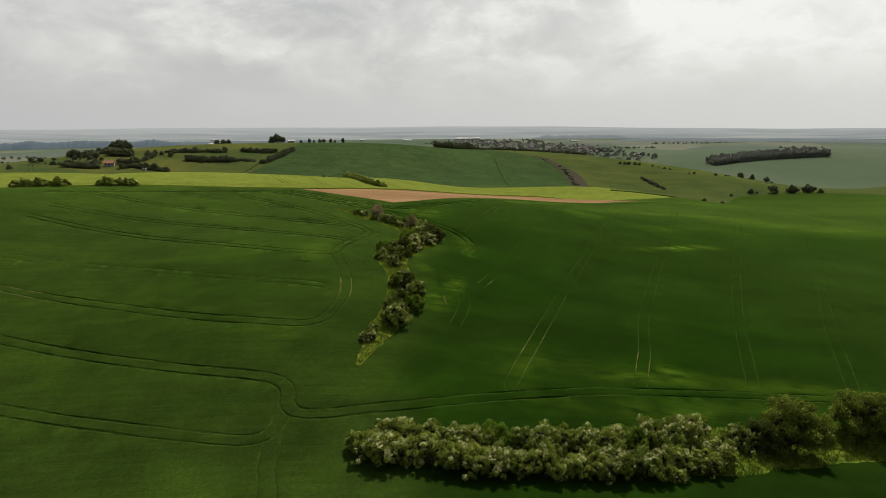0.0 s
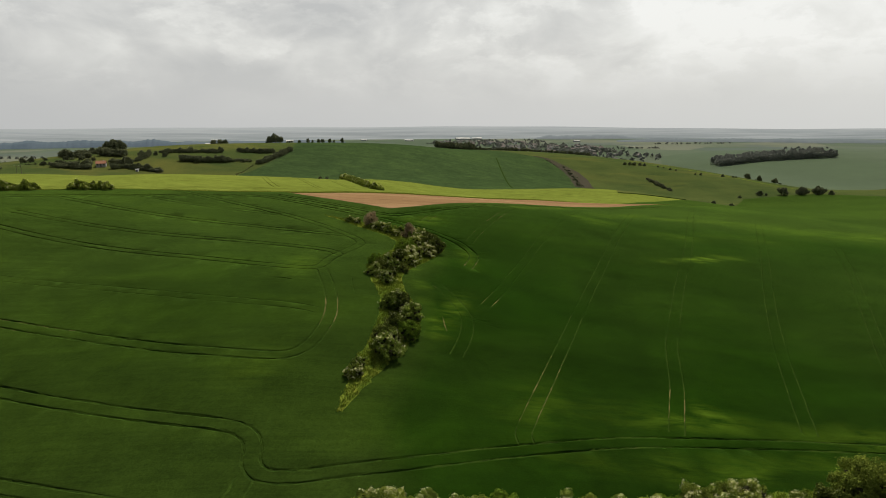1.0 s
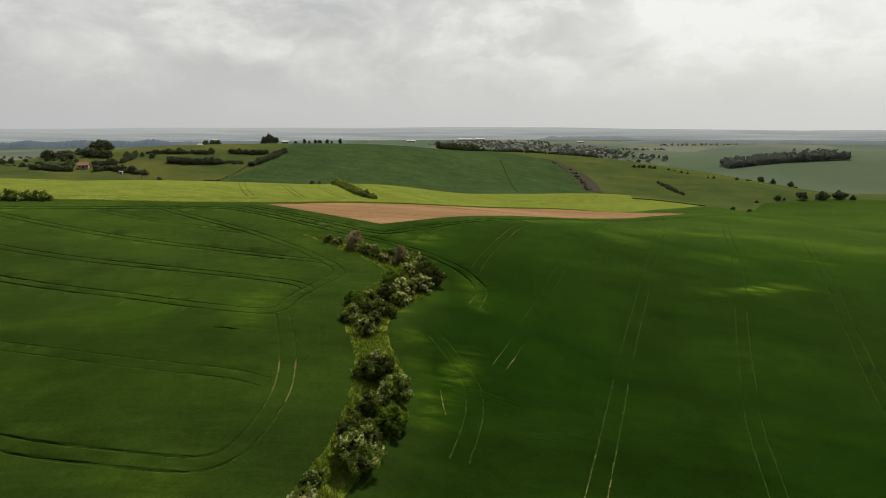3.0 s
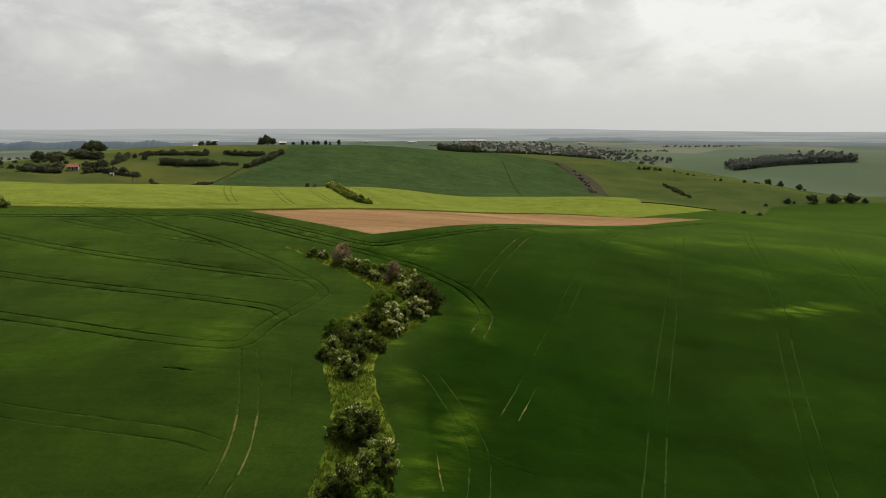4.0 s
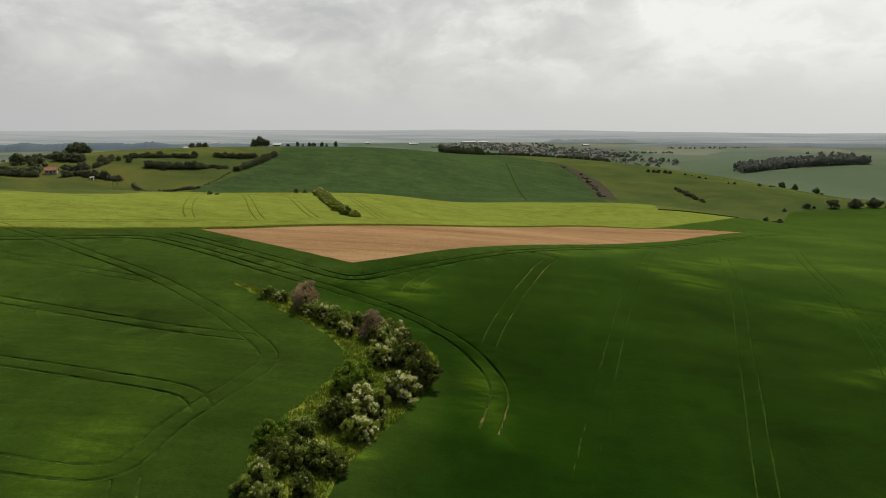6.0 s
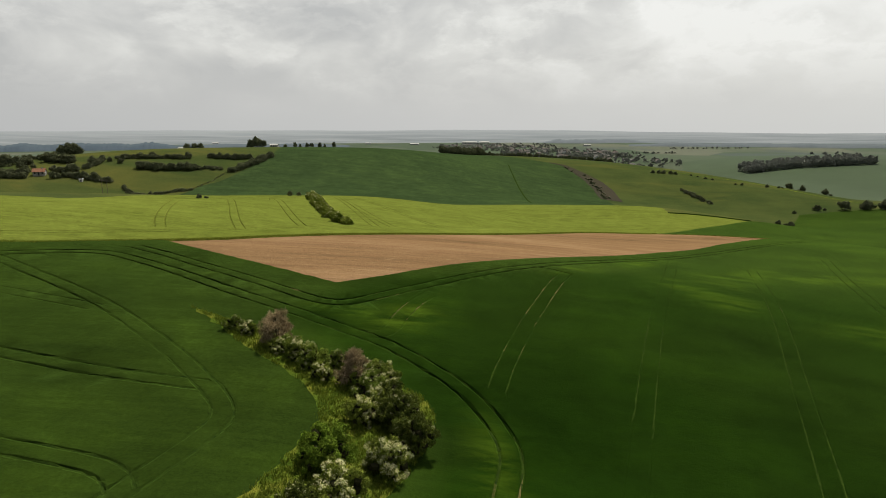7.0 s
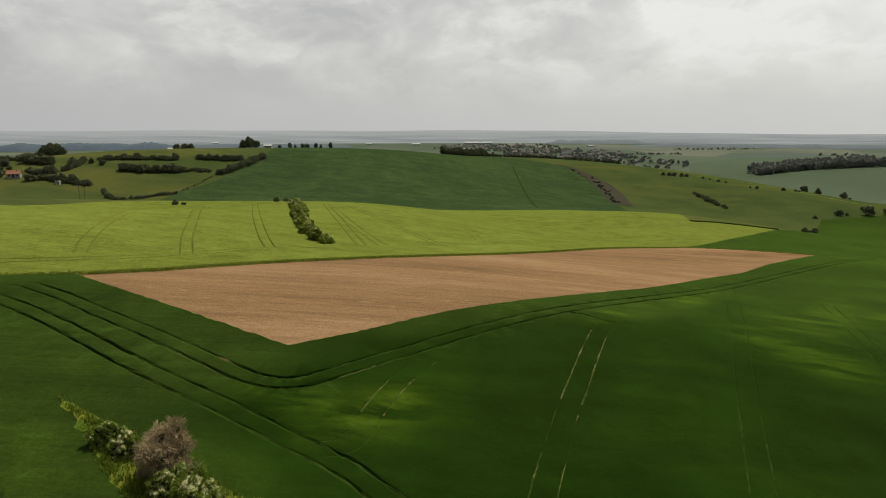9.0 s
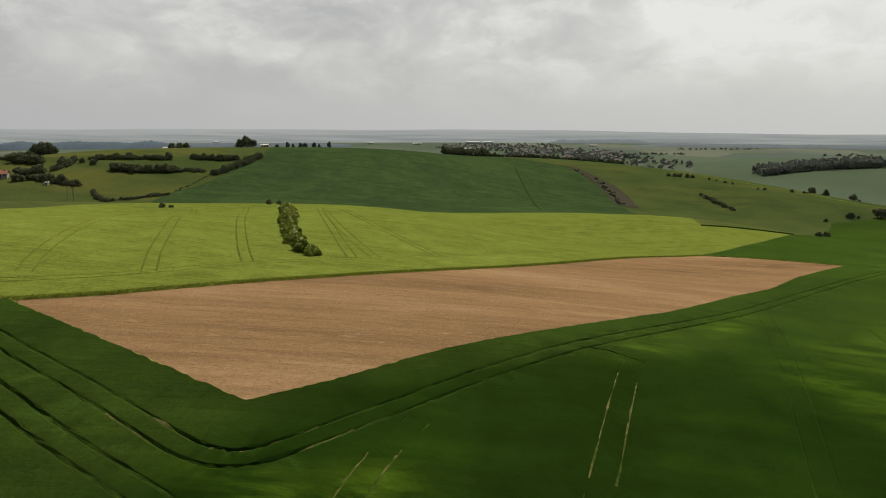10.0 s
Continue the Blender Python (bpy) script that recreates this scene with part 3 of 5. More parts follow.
def far_from(pts, line, capped=False):
    """The distance of each point from a line; capped: points past its ends do not count."""
    p, best, last = np.asarray(pts), None, len(line) - 2
    for i, (a, b) in enumerate(zip(np.array(line[:-1]), np.array(line[1:]))):
        ab = b - a
        raw = ((p - a) @ ab) / (ab @ ab + 1e-9)
        s = np.clip(raw, 0, 1)
        d = np.hypot(*(p - a - s[:, None] * ab).T)
        if capped and i in (0, last):
            d = np.where((raw < 0) if i == 0 else (raw > 1), 99.0, d)
        best = d if best is None else np.minimum(best, d)
    return best


def inside(pts, poly):
    p, c = np.asarray(pts), None
    x, y = p.T
    c = np.zeros(len(p), bool)
    for (x0, y0), (x1, y1) in zip(poly, poly[1:] + poly[:1]):
        hit = (y0 > y) != (y1 > y)
        c ^= hit & (x < (x1 - x0) * (y - y0) / ((y1 - y0) or 1e-9) + x0)
    return c


def build_land():
    from mathutils.geometry import delaunay_2d_cdt

    rng = np.random.default_rng(5)
    verts, edges = [], []

    def line_in(line, closed=False):
        n = len(verts)
        verts.extend(line)
        edges.extend((n + i, n + i + 1) for i in range(len(line) - 1))
        if closed:
            edges.append((n + len(line) - 1, n))

    lanes = [(resample(rounded(c), 1.3), d, gap, bare) for c, d, gap, bare in LANES]
    for c, d, gap, bare in lanes:
        for off in [g + e for g in ((-gap, gap) if gap else (0.0,)) for e in ((-0.32, -0.18, -0.09, 0.09, 0.18, 0.32) if d > 0.33 else (-0.22, -0.11, -0.055, 0.055, 0.11, 0.22))]:
            line_in([(x + 0.03 * math.sin(1.7 * x + 9 * off) + rng.normal(0, 0.035), y + 0.03 * math.sin(1.9 * y + 5 * off) + rng.normal(0, 0.035)) for x, y in shifted(c, off)])
    soil_line = [(x + rng.normal(0, 0.09), y + rng.normal(0, 0.09)) for x, y in resample(SOIL + NORTH[::-1], 0.6, True)]
    line_in(soil_line, True)
    p = np.array(soil_line + soil_line[:1])
    t = np.gradient(p, axis=0)
    t /= np.linalg.norm(t, axis=1)[:, None]
    q = p[:-1] + 0.25 * np.stack([-t[:-1, 1], t[:-1, 0]], -1)
    line_in([tuple(v) for v in q], True)
    line_in([tuple(v) for v in p[:-1] - 0.2 * np.stack([-t[:-1, 1], t[:-1, 0]], -1)], True)
    barley_line = resample(BARLEY, 4.0, True)
    line_in(barley_line, True)
    line_in(resample(CROP, 6.0, True), True)
    line_in(resample(HILL, 12.0, True), True)
    verge_line = [(x + rng.normal(0, 0.15), y + rng.normal(0, 0.15)) for x, y in resample(rounded(VERGE, True), 1.0, True)]
    line_in(verge_line, True)
    front_line = [(x + rng.normal(0, 0.2), y + rng.normal(0, 0.2)) for x, y in resample(rounded(FRONT_VERGE, True), 1.2, True)]
    line_in(front_line, True)
    fixed = np.array(verts)

    free = []
    gx, gy = np.meshgrid(np.arange(-130, 150, 3.0), np.arange(30, 300, 3.0))
    free.append(np.stack([gx.ravel(), gy.ravel()], -1) + rng.uniform(-0.8, 0.8, (gx.size, 2)))
    gx, gy = np.meshgrid(np.arange(-480, 820, 14.0), np.arange(-60, 1260, 14.0))
    g = np.stack([gx.ravel(), gy.ravel()], -1) + rng.uniform(-3, 3, (gx.size, 2))
    free.append(g[~((g[:, 0] > -130) & (g[:, 0] < 150) & (g[:, 1] > 30) & (g[:, 1] < 300))])
    rings = []
    for r in np.geomspace(700, 4960, 30):
        for a in np.linspace(0, 2 * np.pi, 150, endpoint=False) + r:
            rings.append((r * np.sin(a), 100 + r * np.cos(a)))
    rings = np.array(rings)
    free.append(rings[~((rings[:, 0] > -490) & (rings[:, 0] < 830) & (rings[:, 1] > -70) & (rings[:, 1] < 1270))])
    free = np.concatenate(free)
    # keep the loose points clear of the drawn lines
    cells = {}
    for i, (x, y) in enumerate(fixed):
        cells.setdefault((int(x // 2), int(y // 2)), []).append(i)
    keep = []
    for k, (x, y) in enumerate(free):
        i, j = int(x // 2), int(y // 2)
        near = [n for a in (-1, 0, 1) for b in (-1, 0, 1) for n in cells.get((i + a, j + b), ())]
        if not near or np.min(np.hypot(*(fixed[near] - (x, y)).T)) > 0.9:
            keep.append(k)
    verts.extend(map(tuple, free[keep]))
    out = delaunay_2d_cdt([Vector(v) for v in verts], edges, [], 0, 1e-4)
    xy = np.array([(v.x, v.y) for v in out[0]])
    tri = np.array(out[2])
    a, b, c = xy[tri[:, 0]], xy[tri[:, 1]], xy[tri[:, 2]]
    area = (b[:, 0] - a[:, 0]) * (c[:, 1] - a[:, 1]) - (b[:, 1] - a[:, 1]) * (c[:, 0] - a[:, 0])
    tri = np.where((area < 0)[:, None], tri[:, ::-1], tri)

    z = land(xy[:, 0], xy[:, 1])
    sink = np.zeros(len(xy))
    mid = (a + b + c) / 3
    rut_face = np.zeros(len(tri), int)
    for line, depth, gap, bare in lanes:
        half = 0.18 if depth > 0.33 else 0.11
        box = np.array(line)
        lo, hi = box.min(0) - 3, box.max(0) + 3
        near = np.where(((xy > lo) & (xy < hi)).all(1))[0]
        d = np.abs(far_from(xy[near], line, True) - gap)
        worn = 0.6 + 0.4 * np.sin(xy[near, 0] * 0.23 + xy[near, 1] * 0.31 + 5 * depth) * np.sin(xy[near, 0] * 0.071 - xy[near, 1] * 0.113) + rng.uniform(-0.15, 0.15, len(near))
        sink[near] = np.maximum(sink[near], (0.70 if depth > 0.41 else 0.55 if depth > 0.33 else 0.35) * depth * worn * (1 - np.clip((d - half * 0.5) / (half * 0.5), 0, 1)))
        near = np.where(((mid > lo) & (mid < hi)).all(1))[0]
        mx, my = mid[near].T
        d = np.abs(far_from(mid[near], line, True) - gap)
        in_rut = d < half * 0.62
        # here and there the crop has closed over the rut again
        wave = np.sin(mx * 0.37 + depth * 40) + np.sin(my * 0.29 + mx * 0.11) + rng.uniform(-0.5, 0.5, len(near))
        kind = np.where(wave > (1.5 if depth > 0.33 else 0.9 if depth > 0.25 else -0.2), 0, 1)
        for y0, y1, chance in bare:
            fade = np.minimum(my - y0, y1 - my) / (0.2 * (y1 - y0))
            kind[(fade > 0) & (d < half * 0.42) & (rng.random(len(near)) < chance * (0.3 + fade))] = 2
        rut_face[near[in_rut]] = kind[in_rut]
    soil_closed = soil_line + soil_line[:1]
    in_soil = inside(xy, soil_line)
    near_soil = (xy[:, 0] > -60) & (xy[:, 0] < 125) & (xy[:, 1] > 175) & (xy[:, 1] < 345)
    ds = np.zeros(len(xy))
    ds[near_soil] = far_from(xy[near_soil], soil_closed)
    sink = np.where(in_soil & (ds > 0.02), 0.26 * np.clip(ds / 0.22, 0, 1), sink)
    z = z - sink
    pale_v = np.zeros(len(xy))
    for px, py, sa, sb, turn, k in LIT_PALE_BROW + PALE_HOLLOW:
        u, v = xy[:, 0] - px, xy[:, 1] - py
        cu, cv = u * math.cos(turn) + v * math.sin(turn), v * math.cos(turn) - u * math.sin(turn)
        pale_v = np.maximum(pale_v, k * np.exp(-((cu / sa) ** 2 + (cv / sb) ** 2)))

    # cloud shadow painted over denser, deeper green crop east of the winding hedge
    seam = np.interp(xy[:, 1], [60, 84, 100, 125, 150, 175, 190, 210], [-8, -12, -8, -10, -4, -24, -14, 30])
    lush_shade = np.clip((xy[:, 0] - seam) / 8.0, 0, 1) * np.clip((240 - xy[:, 1]) / 38.0, 0.0, 1)
    # the same mask darkens the slope around (-30, 112)
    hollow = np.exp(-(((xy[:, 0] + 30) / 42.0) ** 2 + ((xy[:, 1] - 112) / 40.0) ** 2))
    lush_shade = np.maximum(lush_shade, 0.55 * hollow)
    r = np.hypot(mid[:, 0], mid[:, 1])
    region = np.full(len(tri), 0)
    region[(r > 900) & ((mid[:, 1] > 850) | (r > 1300))] = 1
    region[r > 3400] = 2
    region[inside(mid, HILL)] = 3
    region[inside(mid, BARLEY)] = 4
    region[inside(mid, CROP)] = 5
    region[inside(mid, soil_line)] = 6
    region[inside(mid, verge_line)] = 7
    region[inside(mid, front_line)] = 8
    edge_face = (region == 6) & (sink[tri] < 0.22).any(1)
    rut_face[edge_face] = 1
    rut_face[(region == 6) & ~edge_face] = 0
    names = [
        ("ground", [M_MEADOW], "olive green meadows and rough pasture between the fields", "meadow"),
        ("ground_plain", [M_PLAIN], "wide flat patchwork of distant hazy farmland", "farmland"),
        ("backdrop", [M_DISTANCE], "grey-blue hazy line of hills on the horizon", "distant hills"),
        ("hill_field", [M_HILL, M_RUT, M_RUT_PALE], "dark green crop field on the far ridge", "field"),
        ("barley_field", [M_BARLEY, M_RUT_B, M_RUT_B], "bright yellow-green ripening barley field with wheel lanes", "field"),
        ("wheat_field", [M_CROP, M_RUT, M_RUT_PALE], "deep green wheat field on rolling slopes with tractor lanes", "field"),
        ("ploughed_field", [M_SOIL, M_EDGE], "bare light brown tilled soil field with fine rows", "field"),
        ("grass_verge", [M_VERGE], "strip of rough yellow-green grass under the hedge", "grass strip"),
        ("grass_verge_front", [M_VERGE], "rough grass margin under the blossoming hedge", "grass strip"),
    ]
    for i, (name, mats, label, cat) in enumerate(names):
        f = np.where(region == i)[0]
        if not len(f):
            continue
        used, inv = np.unique(tri[f], return_inverse=True)
        me = bpy.data.meshes.new(name)
        co = np.column_stack([xy[used], z[used]])
        me.from_pydata(co.tolist(), [], inv.reshape(-1, 3).tolist())
        for m in mats:
            me.materials.append(m)
        if len(mats) > 1:
            me.polygons.foreach_set("material_index", rut_face[f].astype(np.int32))
        at = me.attributes.new("pale", "FLOAT", "POINT")
        at.data.foreach_set("value", pale_v[used].astype(np.float32))
        at = me.attributes.new("lush_shade", "FLOAT", "POINT")
        at.data.foreach_set("value", lush_shade[used].astype(np.float32))
        flat = (sink[tri[f]] > 0.03).any(1)
        me.polygons.foreach_set("use_smooth", ~flat)
        me.update()
        tagged(new(name, me), label, cat, kind="structure")


M_EDGE = rut_material("crop_edge", (0.065, 0.080, 0.015), (0.19, 0.20, 0.040))
M_RUT_B = rut_material("barley_rut", (0.060, 0.074, 0.013), (0.125, 0.140, 0.024))
build_land()


# ---- plants ----
def mesh_of(name, verts, faces, mats, index=None, smooth=False):
    me = bpy.data.meshes.new(name)
    me.from_pydata(np.asarray(verts).tolist(), [], np.asarray(faces).tolist() if not isinstance(faces, list) else faces)
    for m in mats:
        me.materials.append(m)
    if smooth:
        me.polygons.foreach_set("use_smooth", np.ones(len(me.polygons), bool))
    me.update()
    return me


def sprays(rng, centres, normals, size, thin=0.6, outward=False):
    """Small bent leaf sprays: two triangles each, on the given places."""
    n = len(centres)
    nn = normals + rng.normal(0, 0.4, (n, 3))
    nn /= np.linalg.norm(nn, axis=1)[:, None]
    u = normals + rng.normal(0, 0.35, (n, 3)) if outward else np.cross(nn, rng.normal(0, 1, (n, 3)))
    if outward:
        nn = np.cross(u, rng.normal(0, 1, (n, 3)))
        nn /= np.linalg.norm(nn, axis=1)[:, None] + 1e-9
    u /= np.linalg.norm(u, axis=1)[:, None] + 1e-9
    v = np.cross(nn, u)
    s = (size * rng.uniform(0.6, 1.4, n))[:, None]
    bend = nn * s * (0.08 if outward else 0.35)
    c = [centres - u * s, centres - v * s * thin + bend, centres + u * s, centres + v * s * thin + bend]
    verts = np.stack(c, 1).reshape(-1, 3)
    i = np.arange(n) * 4
    faces = np.stack([i, i + 1, i + 2, i + 3], 1)
    return verts, faces


def lumps(rng, count, tall):
    """Round lobes that make up a crown of radius 1: centres and radii, large ones first."""
    c, r = [], []
    for i in range(count):
        a, e = rng.uniform(0, 2 * np.pi), rng.uniform(-0.55, 1.0)
        k = math.sqrt(max(0.0, 1 - max(e, 0) ** 2)) * rng.uniform(0.30, 0.80)
        c.append((k * math.cos(a), k * math.sin(a), tall * (0.42 + 0.38 * e + rng.uniform(-0.06, 0.08))))
        r.append(rng.uniform(0.16, 0.34))
    return np.array(c), np.array(r)


def knots(rng, c, r, each):
    """Smaller bunches of leaves on the large lobes."""
    n = len(c) * each
    which = np.repeat(np.arange(len(c)), each)
    d = rng.normal(0, 1, (n, 3))
    d[:, 2] += 0.35
    d /= np.linalg.norm(d, axis=1)[:, None]
    return c[which] + d * (r[which] * rng.uniform(0.7, 1.15, n))[:, None], r[which] * rng.uniform(0.28, 0.55, n)


def crown_points(rng, c, r, tall, n):
    which = rng.choice(len(c), n, p=r**2 / (r**2).sum())
    d = rng.normal(0, 1, (n, 3))
    d /= np.linalg.norm(d, axis=1)[:, None]
    reach = np.where(rng.random(n) < 0.12, rng.uniform(1.0, 1.5, n), rng.uniform(0.72, 1.08, n))  # some shoots stand out
    p = c[which] + d * (r[which] * reach)[:, None]
    ok = p[:, 2] > 0.04 * tall
    for k in range(0, len(p), 2000):  # drop the points buried in other lobes
        q = p[k : k + 2000]
        ok[k : k + 2000] &= (np.linalg.norm(q[:, None] - c[None], axis=2) / r[None]).min(1) > 0.62
    return p[ok], d[ok], which[ok]


def make_bush(seed, tall, leaves, leaf, blossoms, size=0.075, bl=0.03, core=0.78, lobes=26, bare=False):
    rng = np.random.default_rng(seed)
    c, r = lumps(rng, lobes, tall)
    kc, kr = knots(rng, c, r, 6) if leaves > 3000 else (c, r)
    p, d, which = crown_points(rng, kc, kr, tall, leaves)
    thick = rng.random(len(p)) < 0.30 + np.clip((p[:, 2] / tall - 0.12) * 2.2, 0, 0.7)  # thinner foliage low down, so the dark body shows as shade there
    p, d, which = p[thick], d[thick], which[thick]
    v, f = sprays(rng, p, d, size, 0.07, True) if bare else sprays(rng, p, d, size)
    tone = np.repeat(rng.random(len(kc))[which], 4)
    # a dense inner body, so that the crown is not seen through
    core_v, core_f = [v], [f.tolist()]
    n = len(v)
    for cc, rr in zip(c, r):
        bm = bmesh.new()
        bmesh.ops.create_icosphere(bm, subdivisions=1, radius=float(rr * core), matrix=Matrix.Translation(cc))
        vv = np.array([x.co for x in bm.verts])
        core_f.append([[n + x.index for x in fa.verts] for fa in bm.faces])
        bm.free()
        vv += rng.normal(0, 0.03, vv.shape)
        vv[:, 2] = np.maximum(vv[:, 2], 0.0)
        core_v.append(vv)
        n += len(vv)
    crown = mesh_of("crown", np.concatenate(core_v), sum(core_f, []), [leaf, M_CORE_SHADE])
    # near crowns: body painted dark, standing for shade between the leaves
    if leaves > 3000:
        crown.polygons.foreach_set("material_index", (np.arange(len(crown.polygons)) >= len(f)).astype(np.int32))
    at = crown.attributes.new("tone", "FLOAT", "POINT")
    at.data.foreach_set("value", np.concatenate([tone, np.zeros(n - len(tone))]).astype(np.float32))
    flower = None
    if blossoms:
        # flowers sit in bunches, thickest on the upper side
        p, d, which = crown_points(rng, kc, kr, tall, blossoms // 3)
        up = (d[:, 2] > -0.2) & (rng.random(len(p)) < 0.1 + 0.9 * np.clip(d[:, 2] + 0.1, 0, 1)) & (rng.random(len(kc))[which] < 0.7)
        up &= np.sin(4.3 * p[:, 0] + seed) + np.sin(3.9 * p[:, 1] + 2 * seed) + np.sin(4.7 * p[:, 2] + 3 * seed) > -0.6
        p, d = np.repeat(p[up], 8, 0), np.repeat(d[up], 8, 0)
        p = p * 1.02 + rng.normal(0, 0.028, p.shape)
        v, f = sprays(rng, p, d, bl)
        flower = mesh_of("blossom", v, f, [M_BLOSSOM])
    # stems: a few tapered, leaning shoots
    sv, sf = [], []
    for k in range(5):
        a = rng.uniform(0, 2 * np.pi)
        foot = np.array([0.10 * math.cos(a), 0.10 * math.sin(a), -0.12])
        tip = np.array([0.5 * math.cos(a), 0.5 * math.sin(a), tall * 0.62])
        base = len(sv)
        for j, (s, w) in enumerate(((0, 0.05), (0.5, 0.034), (1, 0.012))):
            m = foot * (1 - s) + tip * s + np.array([0, 0, 0.1 * math.sin(s * 3)])
            for q in range(6):
                b = q * math.pi / 3
                sv.append(m + w * np.array([math.cos(b), math.sin(b), 0]))
        for j in range(2):
            for q in range(6):
                sf.append([base + j * 6 + q, base + j * 6 + (q + 1) % 6, base + j * 6 + 6 + (q + 1) % 6, base + j * 6 + 6 + q])
    stem = mesh_of("stem", sv, sf, [M_BARK])
    return crown, flower, stem


BUSHES = {
    "white": [make_bush(10 + i, 1.5, 13000, M_LEAF, 6600, 0.036, 0.018, 0.56) for i in range(5)],
    "bloom": [make_bush(15 + i, 1.5, 12000, M_LEAF, 15000, 0.036, 0.020, 0.56) for i in range(4)],
    "half": [make_bush(20 + i, 1.5, 11000, M_LEAF_MID, 3600, 0.038, 0.019, 0.56) for i in range(4)],
    "dark": [make_bush(30 + i, 1.6, 11000, M_LEAF_DARK, 500, 0.038, 0.020, 0.56) for i in range(3)],
    "tall": [make_bush(35 + i, 1.7, 26000, M_LEAF_TREE, 0, 0.030, 0.014, 0.30, 44) for i in range(2)],
    "fresh": [make_bush(40 + i, 1.6, 11000, M_LEAF_FRESH, 0, 0.038, 0.03, 0.56) for i in range(2)],
    "dry": [make_bush(50 + i, 1.9, 7800, M_LEAF_DRY, 160, 0.115, 0.024, 0.3, 26, True) for i in range(2)],
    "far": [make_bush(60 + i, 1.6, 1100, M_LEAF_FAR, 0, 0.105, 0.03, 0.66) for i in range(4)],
    "farwhite": [make_bush(70 + i, 1.5, 2000, M_LEAF, 1100, 0.09, 0.045, 0.68) for i in range(3)],
    "wood": [make_bush(80 + i, 1.6, 160, M_LEAF_HAZE, 0, 0.24, 0.03, 0.72, 8) for i in range(4)],
}
WORDS = {
    "white": "hawthorn bush covered in creamy white blossom",
    "bloom": "hawthorn bush in full white blossom",
    "half": "green hawthorn bush with scattered white blossom",
    "dark": "dense dark green bush, mostly without blossom",
    "tall": "tall dense dark green tree",
    "fresh": "fresh bright green rounded bush without blossom",
    "dry": "greyish brown bush with bare dry twigs",
    "far": "dark green rounded",
    "farwhite": "pale flowering bush in a field hedge",
}
count = [0]


def place_bush(kind, x, y, r, tall=1.0, where="", category="bush", group="", name=""):
    k = count[0] = count[0] + 1
    crown, flower, stem = BUSHES[kind][k % len(BUSHES[kind])]
    ob = new(name or ("tree" if category == "tree" else "bush"))
    ob.matrix_world = pose(x, y, height(x, y) - 0.25 * min(1, r / 3) - (0.4 if r < 6 else 0), 0, 0, (k * 137) % 360) @ Matrix.Diagonal((r, r, r * tall, 1))
    for n, me in (("crown", crown), ("blossom", flower), ("trunk" if category == "tree" else "stem", stem)):
        if me:
            new(n, me).parent = ob
    return tagged(ob, WORDS[kind] + (" " + category if kind == "far" else "") + (" " + where if where else ""), category, group)


# the winding hedge between the two slopes
HEDGE_UPPER = [
    ("half", -22.8, 168.8, 1.4),
    ("bloom", -21.0, 167.8, 1.3),
    ("dry", -17.2, 166.0, 2.3),
    ("bloom", -16.9, 163.8, 1.3),
    ("half", -15.6, 164.2, 1.5),
    ("bloom", -14.1, 162.5, 1.8),
    ("half", -12.3, 161.3, 1.9),
    ("bloom", -10.8, 158.7, 1.4),
    ("half", -10.0, 161.7, 1.5),
    ("dry", -7.8, 158.9, 2.2),
    ("bloom", -4.9, 158.2, 2.1),
    ("half", -6.0, 156.7, 2.1),
    ("bloom", -4.2, 153.9, 2.0),
    ("bloom", -5.9, 151.8, 2.0),
    ("dark", -1.4, 148.1, 2.4),
    ("fresh", -7.9, 144.8, 2.6),
    ("bloom", -3.3, 145.1, 2.2),
    ("bloom", -6.3, 140.4, 2.5),
    ("dark", -2.9, 151.6, 2.2),
    ("dark", -2.4, 151.0, 2.4),
    ("dark", -3.6, 153.5, 2.2),
]
HEDGE_LOWER = [
    ("bloom", -6.2, 137.0, 1.8),
    ("dark", -8.6, 138.5, 1.9),
    ("fresh", -12.9, 134.1, 1.9),
    ("half", -10.9, 135.1, 1.9),
    ("half", -9.4, 131.9, 1.8),
    ("half", -12.5, 128.4, 1.8),
    ("dark", -7.5, 131.7, 1.4),
    ("dark", -9.2, 128.4, 1.4),
    ("half", -9.9, 124.3, 1.8),
    ("dark", -11.6, 131.5, 1.8),
    ("half", -11.8, 127.1, 1.4),
    ("half", -7.6, 112.8, 2.4),
    ("half", -5.0, 107.1, 2.6),
    ("dark", -7.2, 103.9, 2.2),
    ("fresh", -5.0, 102.4, 2.2),
    ("dark", -7.9, 99.2, 2.6),
    ("half", -7.4, 96.9, 2.7),
    ("bloom", -11.4, 91.4, 1.4),
    ("half", -11.1, 94.3, 1.1),
    ("dark", -6.5, 111.9, 2.2),
]
for kind, x, y, r in HEDGE_UPPER + HEDGE_LOWER:
    place_bush(kind, x, y, r, 1.0, "in the winding hedge", group="bushes of the winding hedge")
